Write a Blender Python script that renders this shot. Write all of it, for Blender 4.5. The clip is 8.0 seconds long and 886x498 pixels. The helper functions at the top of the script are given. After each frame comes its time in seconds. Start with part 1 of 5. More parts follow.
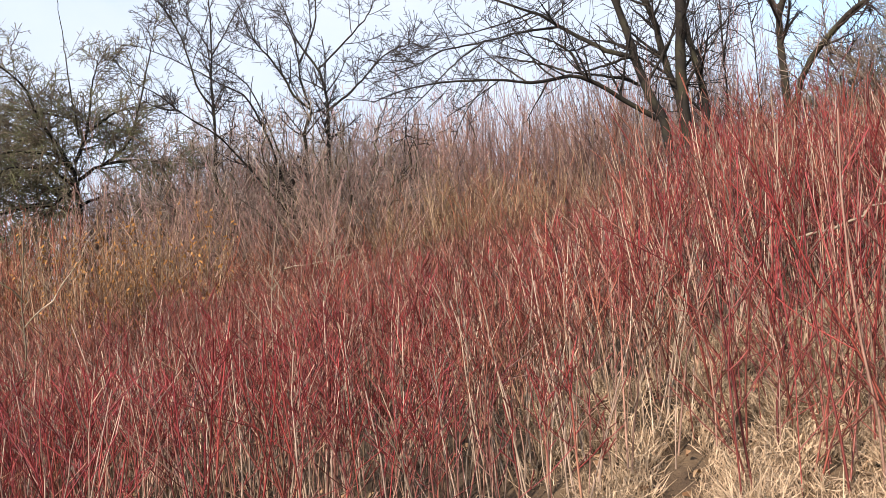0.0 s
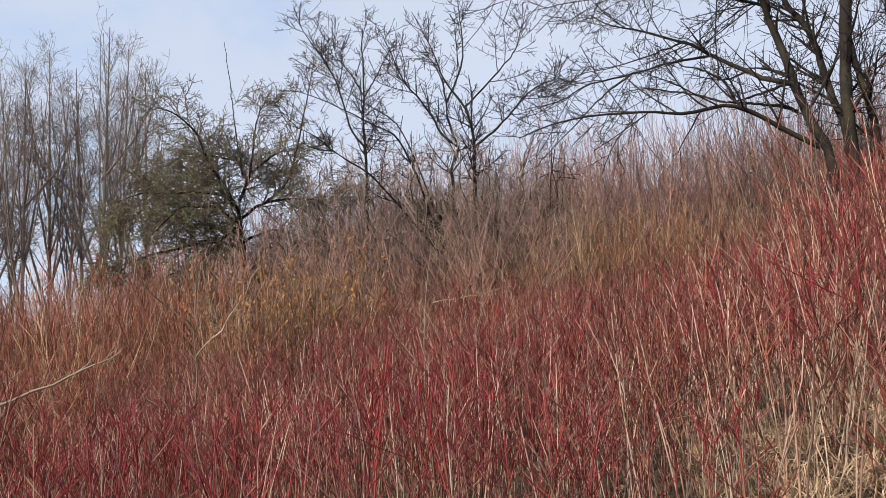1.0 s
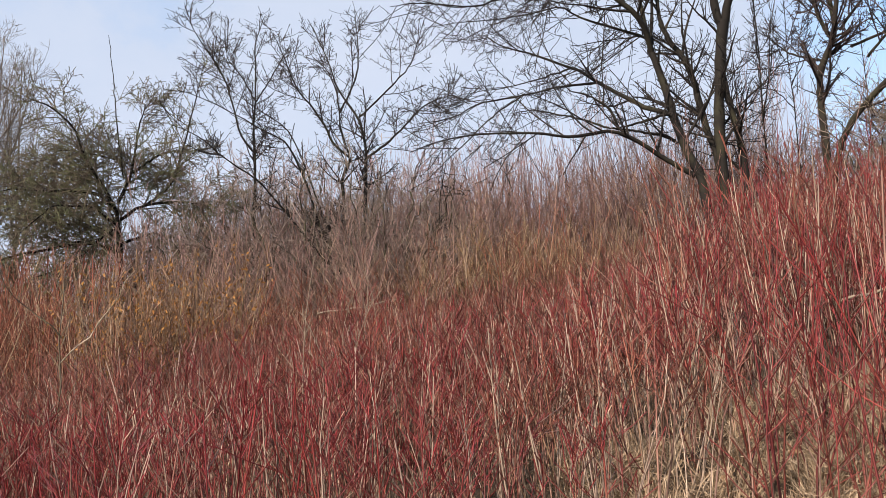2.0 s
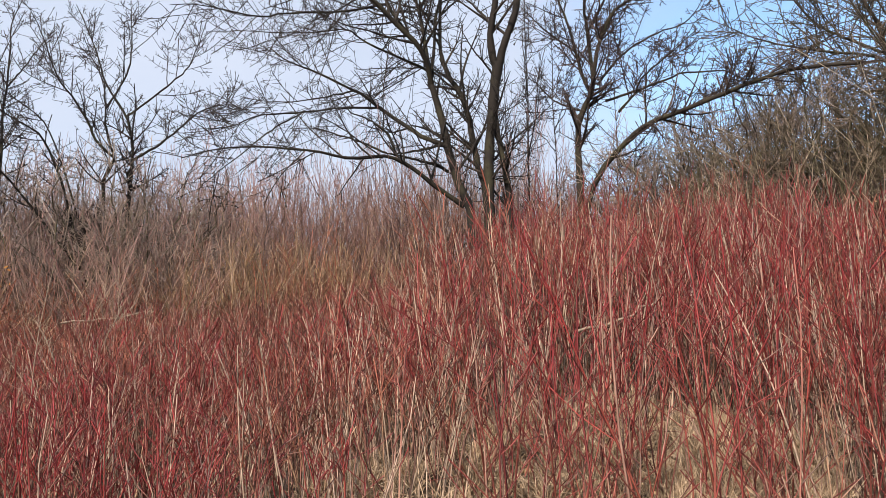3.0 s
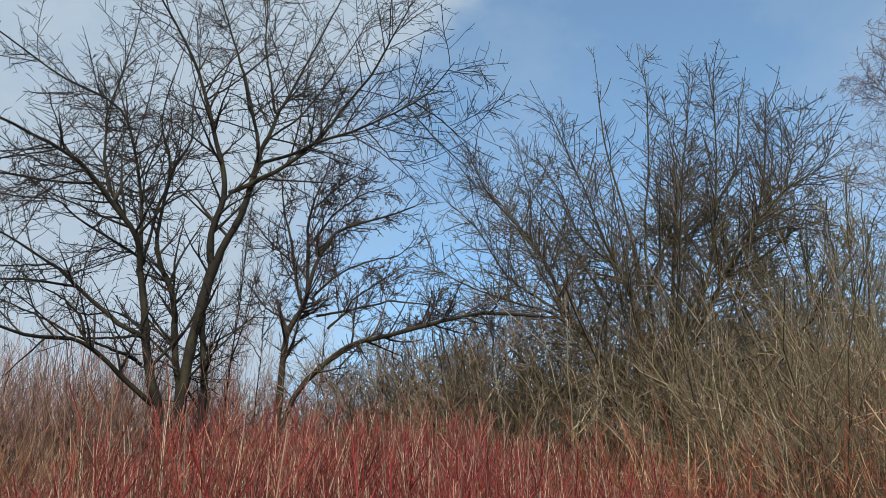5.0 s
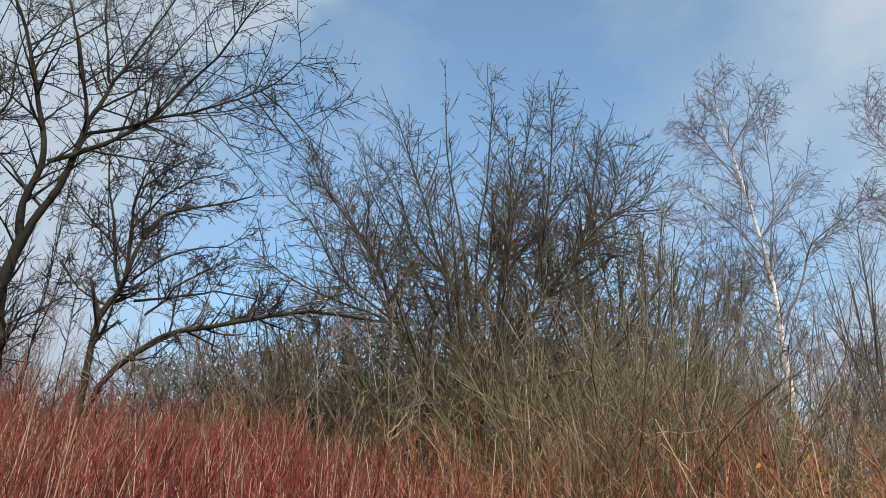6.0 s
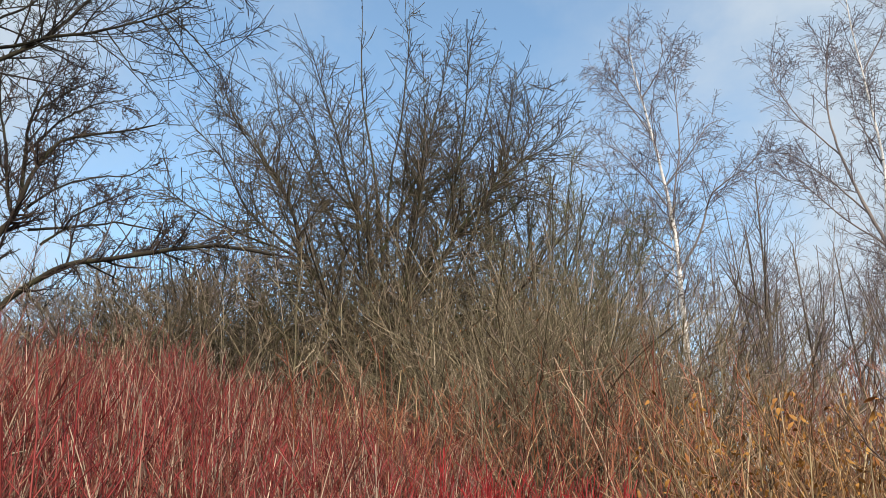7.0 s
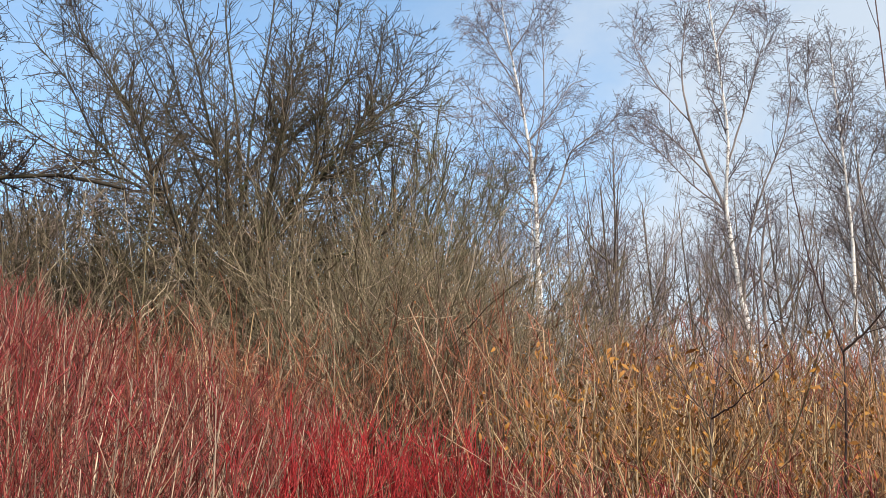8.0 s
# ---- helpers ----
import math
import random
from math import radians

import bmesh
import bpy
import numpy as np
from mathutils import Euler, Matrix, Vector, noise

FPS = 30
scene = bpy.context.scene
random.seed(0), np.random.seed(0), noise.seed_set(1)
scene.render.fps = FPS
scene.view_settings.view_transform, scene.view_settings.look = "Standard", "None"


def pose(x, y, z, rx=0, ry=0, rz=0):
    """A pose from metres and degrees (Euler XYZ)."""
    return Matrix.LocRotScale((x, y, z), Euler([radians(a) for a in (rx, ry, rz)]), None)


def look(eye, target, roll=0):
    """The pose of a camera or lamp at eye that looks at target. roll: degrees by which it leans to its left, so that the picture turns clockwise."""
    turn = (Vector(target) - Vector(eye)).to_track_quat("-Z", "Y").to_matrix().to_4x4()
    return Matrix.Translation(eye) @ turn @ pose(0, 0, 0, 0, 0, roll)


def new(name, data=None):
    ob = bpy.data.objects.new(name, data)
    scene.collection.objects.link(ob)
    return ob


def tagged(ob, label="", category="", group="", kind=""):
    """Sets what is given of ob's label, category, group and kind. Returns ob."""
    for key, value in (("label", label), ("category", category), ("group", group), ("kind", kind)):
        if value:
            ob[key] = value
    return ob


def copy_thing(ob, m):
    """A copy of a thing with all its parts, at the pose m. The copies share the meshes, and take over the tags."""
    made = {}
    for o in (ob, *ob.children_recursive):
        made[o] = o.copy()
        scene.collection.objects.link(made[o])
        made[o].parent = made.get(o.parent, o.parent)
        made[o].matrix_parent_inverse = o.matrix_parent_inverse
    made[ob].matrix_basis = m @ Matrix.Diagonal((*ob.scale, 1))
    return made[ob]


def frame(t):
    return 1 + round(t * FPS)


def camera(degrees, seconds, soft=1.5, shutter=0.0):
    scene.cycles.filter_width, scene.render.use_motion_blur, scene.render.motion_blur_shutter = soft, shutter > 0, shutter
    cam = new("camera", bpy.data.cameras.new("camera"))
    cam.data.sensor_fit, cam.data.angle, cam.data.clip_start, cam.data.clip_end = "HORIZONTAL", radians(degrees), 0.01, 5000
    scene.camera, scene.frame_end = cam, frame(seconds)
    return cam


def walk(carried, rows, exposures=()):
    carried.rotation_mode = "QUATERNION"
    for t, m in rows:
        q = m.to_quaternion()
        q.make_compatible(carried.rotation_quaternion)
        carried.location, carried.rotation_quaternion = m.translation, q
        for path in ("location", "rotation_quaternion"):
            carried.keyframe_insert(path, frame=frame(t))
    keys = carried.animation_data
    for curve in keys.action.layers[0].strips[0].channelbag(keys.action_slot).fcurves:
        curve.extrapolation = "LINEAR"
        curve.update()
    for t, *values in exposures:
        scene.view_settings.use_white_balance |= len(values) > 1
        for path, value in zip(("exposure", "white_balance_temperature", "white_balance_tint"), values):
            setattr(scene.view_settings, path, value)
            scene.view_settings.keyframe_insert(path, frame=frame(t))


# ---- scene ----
# ---------------------------------------------------------------- camera
REACH, MIDDLE = 0.3, radians(27)


def heading(bearing, rise, roll):
    """A view held at arm's length from a standing pivot: degrees clockwise from +y, degrees up, degrees of lean."""
    b, e = radians(bearing), radians(rise)
    eye = Vector((REACH * (math.sin(b) - math.sin(MIDDLE)), REACH * (math.cos(b) - math.cos(MIDDLE)), 1.6))
    return look(eye, eye + Vector((math.sin(b) * math.cos(e), math.cos(b) * math.cos(e), math.sin(e))) * 10, roll)


cam = camera(57.2, 8.0, soft=0.75)
walk(cam, [
    (0.0, heading(0.12, 4.52, -4.04)),
    (0.3, heading(-3.18, 5.66, -3.79)),
    (0.5, heading(-4.92, 6.28, -3.51)),
    (0.8, heading(-7.67, 7.26, -3.27)),
    (1.0, heading(-9.79, 7.60, -2.92)),
    (1.2, heading(-11.24, 7.79, -2.79)),
    (1.35, heading(-11.45, 7.85, -2.70)),
    (1.75, heading(-6.90, 8.00, -2.20)),
    (2.3, heading(3.74, 8.32, -1.58)),
    (2.5, heading(7.34, 8.48, -1.23)),
    (2.8, heading(11.24, 8.85, -0.80)),
    (3.0, heading(13.79, 9.16, -0.62)),
    (3.2, heading(16.29, 9.83, -0.08)),
    (3.5, heading(19.57, 12.34, 0.19)),
    (3.7, heading(20.93, 15.26, 0.64)),
    (3.8, heading(21.29, 17.03, 0.70)),
    (4.0, heading(22.09, 20.26, 0.63)),
    (4.2, heading(23.42, 22.21, 0.09)),
    (4.5, heading(26.82, 23.10, 0.19)),
    (4.8, heading(30.82, 23.66, 0.84)),
    (5.0, heading(34.41, 24.14, 1.39)),
    (5.2, heading(37.40, 24.41, 1.62)),
    (5.7, heading(43.90, 24.70, 1.75)),
    (6.3, heading(48.91, 24.20, 1.46)),
    (6.5, heading(49.90, 23.54, 1.24)),
    (6.8, heading(51.74, 21.60, 0.90)),
    (7.0, heading(53.52, 20.42, 0.80)),
    (7.2, heading(55.32, 18.91, 0.70)),
    (7.5, heading(57.94, 17.78, 0.48)),
    (7.8, heading(61.52, 16.98, 0.28)),
    (8.0, heading(63.57, 16.71, 0.21)),
], exposures=[(0.0, 0.78, 6800, 21), (0.5, 0.55, 6800, 21), (1.0, 0.36, 6800, 21), (2.5, 0.45, 6800, 21), (3.5, 0.48, 6800, 20), (4.0, 0.26, 6600, 13),
              (4.5, 0.03, 6600, 10), (5.2, 0.04, 6650, 10), (6.5, 0.18, 6850, 11), (8.0, 0.46, 6880, 14)])

# ---------------------------------------------------------------- light
SUN_BEARING, SUN_RISE = -140.0, 36.0
world = bpy.data.worlds.new("sky")
scene.world = world
world.use_nodes = True
wt = world.node_tree
wt.nodes.clear()


def node(tree, kind, **inputs):
    n = tree.nodes.new(kind)
    for key, value in inputs.items():
        n.inputs[key.replace("_", " ")].default_value = value
    return n


def ramp(tree, stops, source=None):
    n = tree.nodes.new("ShaderNodeValToRGB")
    e = n.color_ramp.elements
    while len(e) < len(stops):
        e.new(0.5)
    for el, (p, c) in zip(e, stops):
        el.position, el.color = p, (*c, 1) if len(c) == 3 else c
    if source:
        tree.links.new(source, n.inputs[0])
    return n


def mixed(tree, fac, a, b, mode="MIX"):
    n = tree.nodes.new("ShaderNodeMix")
    n.data_type, n.blend_type = "RGBA", mode
    for slot, v in ((0, fac), (6, a), (7, b)):
        if isinstance(v, bpy.types.NodeSocket):
            tree.links.new(v, n.inputs[slot])
        elif slot == 0:
            n.inputs[0].default_value = v
        else:
            n.inputs[slot].default_value = (*v, 1)
    return n.outputs[2]


def sums(tree, op, a, b):
    n = tree.nodes.new("ShaderNodeMath")
    n.operation = op
    for slot, v in ((0, a), (1, b)):
        if isinstance(v, bpy.types.NodeSocket):
            tree.links.new(v, n.inputs[slot])
        else:
            n.inputs[slot].default_value = v
    return n.outputs[0]


sky = wt.nodes.new("ShaderNodeTexSky")
sky.sky_type, sky.sun_disc = "NISHITA", False
sky.sun_elevation, sky.sun_rotation = radians(SUN_RISE), radians(SUN_BEARING)
sky.air_density, sky.dust_density, sky.ozone_density = 1.0, 0.6, 2.0
where = wt.nodes.new("ShaderNodeTexCoord").outputs["Generated"]
# thin cloud: dense over the open left of the bank, breaking up into wisps over its right
stretch = wt.nodes.new("ShaderNodeMapping")
stretch.inputs["Scale"].default_value = (1.0, 1.0, 1.8)
wt.links.new(where, stretch.inputs[0])
wisps = node(wt, "ShaderNodeTexNoise", Scale=2.2, Detail=7.0, Roughness=0.6, Distortion=0.15)
wt.links.new(stretch.outputs[0], wisps.inputs["Vector"])
side = wt.nodes.new("ShaderNodeVectorMath")
side.operation = "DOT_PRODUCT"
level = wt.nodes.new("ShaderNodeVectorMath")
level.operation = "MULTIPLY"
level.inputs[1].default_value = (1, 1, 0)
wt.links.new(where, level.inputs[0])
flat = wt.nodes.new("ShaderNodeVectorMath")
flat.operation = "NORMALIZE"
wt.links.new(level.outputs[0], flat.inputs[0])
wt.links.new(flat.outputs[0], side.inputs[0])
side.inputs[1].default_value = (math.sin(radians(52)), math.cos(radians(52)), 0.0)
gap = wt.nodes.new("ShaderNodeMapRange")
for key, value in (("From Min", 0.848), ("From Max", 0.955), ("To Min", 0.40), ("To Max", 0.0)):
    gap.inputs[key].default_value = value
wt.links.new(side.outputs["Value"], gap.inputs[0])
veil = sums(wt, "ADD", gap.outputs[0], wisps.outputs["Fac"])
# one thicker cloud high over the big tree
high = wt.nodes.new("ShaderNodeVectorMath")
high.operation = "DOT_PRODUCT"
wt.links.new(where, high.inputs[0])
high.inputs[1].default_value = (0.235, 0.60, 0.765)
puff = wt.nodes.new("ShaderNodeMapRange")
for key, value in (("From Min", 0.981), ("From Max", 0.990), ("To Min", 0.0), ("To Max", 0.4)):
    puff.inputs[key].default_value = value
wt.links.new(sums(wt, "ADD", high.outputs["Value"], sums(wt, "MULTIPLY", wisps.outputs["Fac"], 0.03)), puff.inputs[0])
cover = sums(wt, "ADD", veil, puff.outputs[0])
clouds = ramp(wt, [(0.42, (0.10, 0.10, 0.10)), (0.62, (0.42, 0.42, 0.42)), (0.86, (0.95, 0.95, 0.95))], cover)
bright = ramp(wt, [(0.3, (3.85, 4.95, 6.12)), (0.75, (4.85, 5.7, 6.55))], wisps.outputs["Fac"])
blue = mixed(wt, 1.0, sky.outputs[0], (1.62, 2.0, 1.98), "MULTIPLY")
heaven = mixed(wt, clouds.outputs[0], blue, bright.outputs[0])
back = node(wt, "ShaderNodeBackground", Strength=0.108)
wt.links.new(heaven, back.inputs["Color"])
wt.links.new(back.outputs[0], wt.nodes.new("ShaderNodeOutputWorld").inputs[0])

sun = new("sun", bpy.data.lights.new("sun", "SUN"))
sun.data.energy, sun.data.angle, sun.data.color = 4.2, radians(1.5), (1.0, 0.91, 0.78)
sb, se = radians(SUN_BEARING), radians(SUN_RISE)
sun.matrix_world = look((0, 0, 0), (-math.sin(sb) * math.cos(se), -math.cos(sb) * math.cos(se), -math.sin(se)))


# ---------------------------------------------------------------- materials
def stuff(name, rough=0.8):
    m = bpy.data.materials.new(name)
    m.use_nodes = True
    t = m.node_tree
    b = t.nodes["Principled BSDF"]
    b.inputs["Roughness"].default_value = rough
    b.inputs["Specular IOR Level"].default_value = 0.3
    return m, t, b


def grain(tree, scale, detail=4.0, stretch=(1, 1, 1)):
    tc = tree.nodes.new("ShaderNodeTexCoord")
    mp = tree.nodes.new("ShaderNodeMapping")
    mp.inputs["Scale"].default_value = stretch
    tree.links.new(tc.outputs["Object"], mp.inputs[0])
    n = node(tree, "ShaderNodeTexNoise", Scale=scale, Detail=detail, Roughness=0.6)
    tree.links.new(mp.outputs[0], n.inputs["Vector"])
    return n.outputs["Fac"]


def bumped(tree, bsdf, height, strength=0.5, distance=0.01):
    b = node(tree, "ShaderNodeBump", Strength=strength, Distance=distance)
    tree.links.new(height, b.inputs["Height"])
    tree.links.new(b.outputs[0], bsdf.inputs["Normal"])


def twig_material(name, low, high, odd, odd_share=0.25, low_z=0.1, high_z=0.8, rough=0.6, lichen=None, tones=(0.5, 1.45)):
    """Bark of thin stems: older wood below, younger above (on the hawthorn painted light below, dark above), single
    stems of another tone.
    """
    m, t, b = stuff(name, rough)
    tc = t.nodes.new("ShaderNodeTexCoord")
    sep = t.nodes.new("ShaderNodeSeparateXYZ")
    t.links.new(tc.outputs["Object"], sep.inputs[0])
    geo = t.nodes.new("ShaderNodeNewGeometry")
    shrub = t.nodes.new("ShaderNodeObjectInfo")
    isl = sums(t, "FRACT", sums(t, "ADD", geo.outputs["Random Per Island"], shrub.outputs["Random"]), 0.0)
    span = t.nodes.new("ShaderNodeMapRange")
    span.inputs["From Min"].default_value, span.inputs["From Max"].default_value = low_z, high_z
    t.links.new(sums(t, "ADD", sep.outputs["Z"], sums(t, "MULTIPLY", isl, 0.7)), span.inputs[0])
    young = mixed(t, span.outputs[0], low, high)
    pick = ramp(t, [(0.0, (1, 1, 1)), (odd_share, (1, 1, 1)), (odd_share + 0.02, (0, 0, 0))], isl)
    pick.color_ramp.interpolation = "LINEAR"
    toned = mixed(t, pick.outputs[0], young, odd)
    spots = ramp(t, [(0.35, (0.6, 0.6, 0.6)), (0.6, (1, 1, 1)), (0.75, (1.25, 1.25, 1.25))], grain(t, 14, 3, (1, 1, 0.5)))
    toned = mixed(t, 0.8, toned, spots.outputs[0], "MULTIPLY")
    single = ramp(t, [(0.0, (tones[0],) * 3), (0.5, (0.95, 0.95, 0.95)), (1.0, (tones[1],) * 3)], sums(t, "FRACT", sums(t, "MULTIPLY", isl, 17.3), 0.0))
    toned = mixed(t, 0.8, toned, single.outputs[0], "MULTIPLY")
    vary = ramp(t, [(0.0, (0.85, 0.75, 0.85)), (0.4, (1, 0.97, 1)), (0.75, (1.05, 1.08, 1.0)), (1.0, (1.18, 1.25, 1.05))], shrub.outputs["Random"])
    toned = mixed(t, 0.7, toned, vary.outputs[0], "MULTIPLY")
    if lichen:
        moss = ramp(t, [(0.45, (0, 0, 0)), (0.62, (1, 1, 1))], grain(t, 3.5, 5))
        toned = mixed(t, moss.outputs[0], toned, lichen)
    t.links.new(toned, b.inputs["Base Color"])
    return m


def bark_material(name, a, b2, lichen=None, bands=None, rough=0.85):
    m, t, b = stuff(name, rough)
    g = grain(t, 9, 6, (1, 1, 0.25))
    col = mixed(t, g, a, b2)
    if lichen:
        moss = ramp(t, [(0.48, (0, 0, 0)), (0.65, (1, 1, 1))], grain(t, 2.2, 5))
        col = mixed(t, moss.outputs[0], col, lichen)
    if bands:
        ring = ramp(t, [(0.56, (0, 0, 0)), (0.64, (1, 1, 1))], grain(t, 5, 4, (1, 1, 3.2)))
        col = mixed(t, ring.outputs[0], col, bands)
    t.links.new(col, b.inputs["Base Color"])
    bumped(t, b, g, 0.7, 0.015)
    return m


def leaf_material(name, a, b2):
    m, t, b = stuff(name, 0.7)
    geo = t.nodes.new("ShaderNodeNewGeometry")
    r = ramp(t, [(0.0, a), (1.0, b2)], geo.outputs["Random Per Island"])
    t.links.new(r.outputs[0], b.inputs["Base Color"])
    b.inputs["Subsurface Weight"].default_value = 0.0
    return m


RED = twig_material("red_dogwood_bark", (0.40, 0.27, 0.19), (0.235, 0.050, 0.042), (0.47, 0.35, 0.27), 0.37, 0.50, 1.5, 0.45, tones=(0.3, 1.42))
RED_TWIG = twig_material("red_dogwood_twig_bark", (0.25, 0.075, 0.058), (0.25, 0.037, 0.038), (0.36, 0.22, 0.165), 0.16, 0.5, 1.4, 0.42, tones=(0.32, 1.6))
FADED = twig_material("faded_dogwood_bark", (0.38, 0.26, 0.18), (0.24, 0.094, 0.068), (0.47, 0.355, 0.27), 0.44, 0.48, 1.45, 0.48, tones=(0.3, 1.45))
FADED_TWIG = twig_material("faded_dogwood_twig_bark", (0.29, 0.15, 0.10), (0.27, 0.088, 0.063), (0.14, 0.068, 0.046), 0.25, 0.4, 1.4, 0.45, tones=(0.32, 1.55))
CRIMSON = twig_material("crimson_dogwood_bark", (0.28, 0.075, 0.055), (0.35, 0.027, 0.031), (0.40, 0.26, 0.18), 0.10, 0.1, 0.8, 0.45)
RUSSET = twig_material("russet_willow_bark", (0.25, 0.125, 0.075), (0.29, 0.10, 0.06), (0.44, 0.31, 0.20), 0.22, 0.3, 1.8, 0.5, tones=(0.22, 1.85))
OCHRE = twig_material("ochre_willow_bark", (0.22, 0.128, 0.072), (0.28, 0.158, 0.08), (0.43, 0.315, 0.20), 0.24, 0.3, 1.6, 0.5, tones=(0.22, 1.8))
TAN = twig_material("tan_willow_bark", (0.205, 0.122, 0.07), (0.265, 0.157, 0.086), (0.44, 0.32, 0.205), 0.24, 0.3, 1.6, 0.5, tones=(0.22, 1.7))
BROWN = twig_material("brown_twig_bark", (0.30, 0.185, 0.135), (0.365, 0.222, 0.19), (0.48, 0.345, 0.265), 0.2, 0.3, 2.6, 0.6, tones=(0.4, 1.6))
OLIVE = twig_material("olive_twig_bark", (0.165, 0.123, 0.085), (0.20, 0.152, 0.106), (0.47, 0.38, 0.28), 0.28, 0.5, 4.0, 0.6, (0.165, 0.145, 0.08), tones=(0.16, 1.75))
THICKET = twig_material("thicket_twig_bark", (0.235, 0.185, 0.148), (0.275, 0.22, 0.185), (0.40, 0.325, 0.265), 0.25, 0.6, 3.5, 0.7)
SAPLING = twig_material("dark_sapling_bark", (0.06, 0.038, 0.032), (0.085, 0.05, 0.045), (0.13, 0.09, 0.07), 0.2, 1.0, 3.0, 0.6)
# sunlit lower twigs and tops dark against the sky, painted in by height
HAW = twig_material("hawthorn_twig_bark_sunlit_below", (0.22, 0.178, 0.122), (0.05, 0.043, 0.036), (0.12, 0.10, 0.078), 0.2, 2.0, 7.2, 0.8, (0.09, 0.082, 0.046))
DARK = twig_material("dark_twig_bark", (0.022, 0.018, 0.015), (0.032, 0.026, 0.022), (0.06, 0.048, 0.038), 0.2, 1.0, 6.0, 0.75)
KNOBBLY = twig_material("knobbly_twig_bark", (0.05, 0.04, 0.031), (0.065, 0.05, 0.04), (0.13, 0.10, 0.075), 0.25, 1.0, 6.0, 0.75)
MOSSY = twig_material("mossy_twig_bark", (0.155, 0.137, 0.083), (0.155, 0.13, 0.09), (0.25, 0.22, 0.14), 0.2, 0.5, 4.0, 0.75, (0.155, 0.165, 0.08))
PALE = twig_material("wood_twig_bark", (0.15, 0.122, 0.102), (0.18, 0.148, 0.126), (0.28, 0.235, 0.20), 0.2, 1.0, 8.0, 0.7)
BIRCH_TWIG = twig_material("birch_twig_bark", (0.15, 0.128, 0.126), (0.175, 0.152, 0.152), (0.42, 0.39, 0.38), 0.12, 1.0, 8.0, 0.6)
LILAC = twig_material("lilac_grey_twig_bark", (0.17, 0.135, 0.125), (0.21, 0.17, 0.165), (0.38, 0.32, 0.30), 0.25, 1.0, 8.0, 0.7)
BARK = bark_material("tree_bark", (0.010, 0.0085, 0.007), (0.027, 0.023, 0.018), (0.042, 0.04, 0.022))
BARK_KNOBBLY = bark_material("knobbly_bark", (0.018, 0.015, 0.012), (0.052, 0.043, 0.033), (0.06, 0.058, 0.032))
BARK_THORN = bark_material("thorn_bark", (0.028, 0.023, 0.018), (0.075, 0.062, 0.045), (0.085, 0.088, 0.042))
BARK_HAW = bark_material("hawthorn_bark", (0.05, 0.041, 0.030), (0.12, 0.098, 0.07), (0.10, 0.10, 0.05))
BIRCH_LIMB = bark_material("birch_limb_bark", (0.13, 0.10, 0.095), (0.34, 0.30, 0.28))
BARK_WOOD = bark_material("grey_wood_bark", (0.105, 0.084, 0.068), (0.24, 0.195, 0.155))
BARK_BIRCH = bark_material("birch_bark", (0.70, 0.68, 0.65), (0.84, 0.82, 0.80), None, (0.09, 0.075, 0.07), 0.6)
STRAW = leaf_material("dry_grass", (0.30, 0.215, 0.13), (0.60, 0.46, 0.31))
DEAD_LEAF = leaf_material("dead_leaf", (0.20, 0.10, 0.05), (0.40, 0.27, 0.15))
YELLOW_LEAF = leaf_material("amber_leaf", (0.29, 0.125, 0.035), (0.42, 0.21, 0.055))
GOLD_LEAF = leaf_material("gold_leaf", (0.25, 0.095, 0.028), (0.43, 0.22, 0.045))
RUST_LEAF = leaf_material("rust_leaf", (0.22, 0.075, 0.025), (0.40, 0.17, 0.05))

GROUND, gt, gb = stuff("leaf_litter", 0.95)
gcol = ramp(gt, [(0.25, (0.03, 0.021, 0.015)), (0.5, (0.085, 0.06, 0.04)), (0.75, (0.17, 0.125, 0.08))], grain(gt, 4.0, 9))
gpatch = ramp(gt, [(0.4, (0.75, 0.75, 0.72)), (0.62, (1.15, 1.08, 0.95))], grain(gt, 0.45, 4))
gt.links.new(mixed(gt, 1.0, gcol.outputs[0], gpatch.outputs[0], "MULTIPLY"), gb.inputs["Base Color"])
bumped(gt, gb, grain(gt, 22.0, 8), 0.9, 0.03)


# ---------------------------------------------------------------- the bank
UP_X, UP_Y = math.sin(radians(40)), math.cos(radians(40))


def ground_height(x, y):
    """A bank that climbs one in five from the standing point to a crest, with small humps."""
    x, y = np.asarray(x, float), np.asarray(y, float)
    s = x * UP_X + y * UP_Y
    climb = 0.205 * (np.logaddexp(0, (s + 0.4) * 2.5) - np.logaddexp(0, (s - 16.5) * 1.2) * 2.5 / 1.2) / 2.5
    humps = 0.05 * np.sin(x * 1.7 + 0.6 * y) * np.sin(y * 1.3 - 0.4 * x) + 0.03 * np.sin(3.1 * x + 1.0) * np.sin(2.7 * y)
    mound = 0.26 * np.exp(-((x - 1.9) ** 2 / 1.4 + (y - 4.8) ** 2 / 0.7)) + 0.14 * np.exp(-((x - 0.6) ** 2 / 0.3 + (y - 4.3) ** 2 / 0.4))
    near = np.clip(np.hypot(x, y) / 2.0, 0, 1)
    return climb + (humps + mound) * near


def spot(bearing, dist):
    b = radians(bearing)
    x, y = dist * math.sin(b), dist * math.cos(b)
    return Vector((x, y, float(ground_height(x, y))))


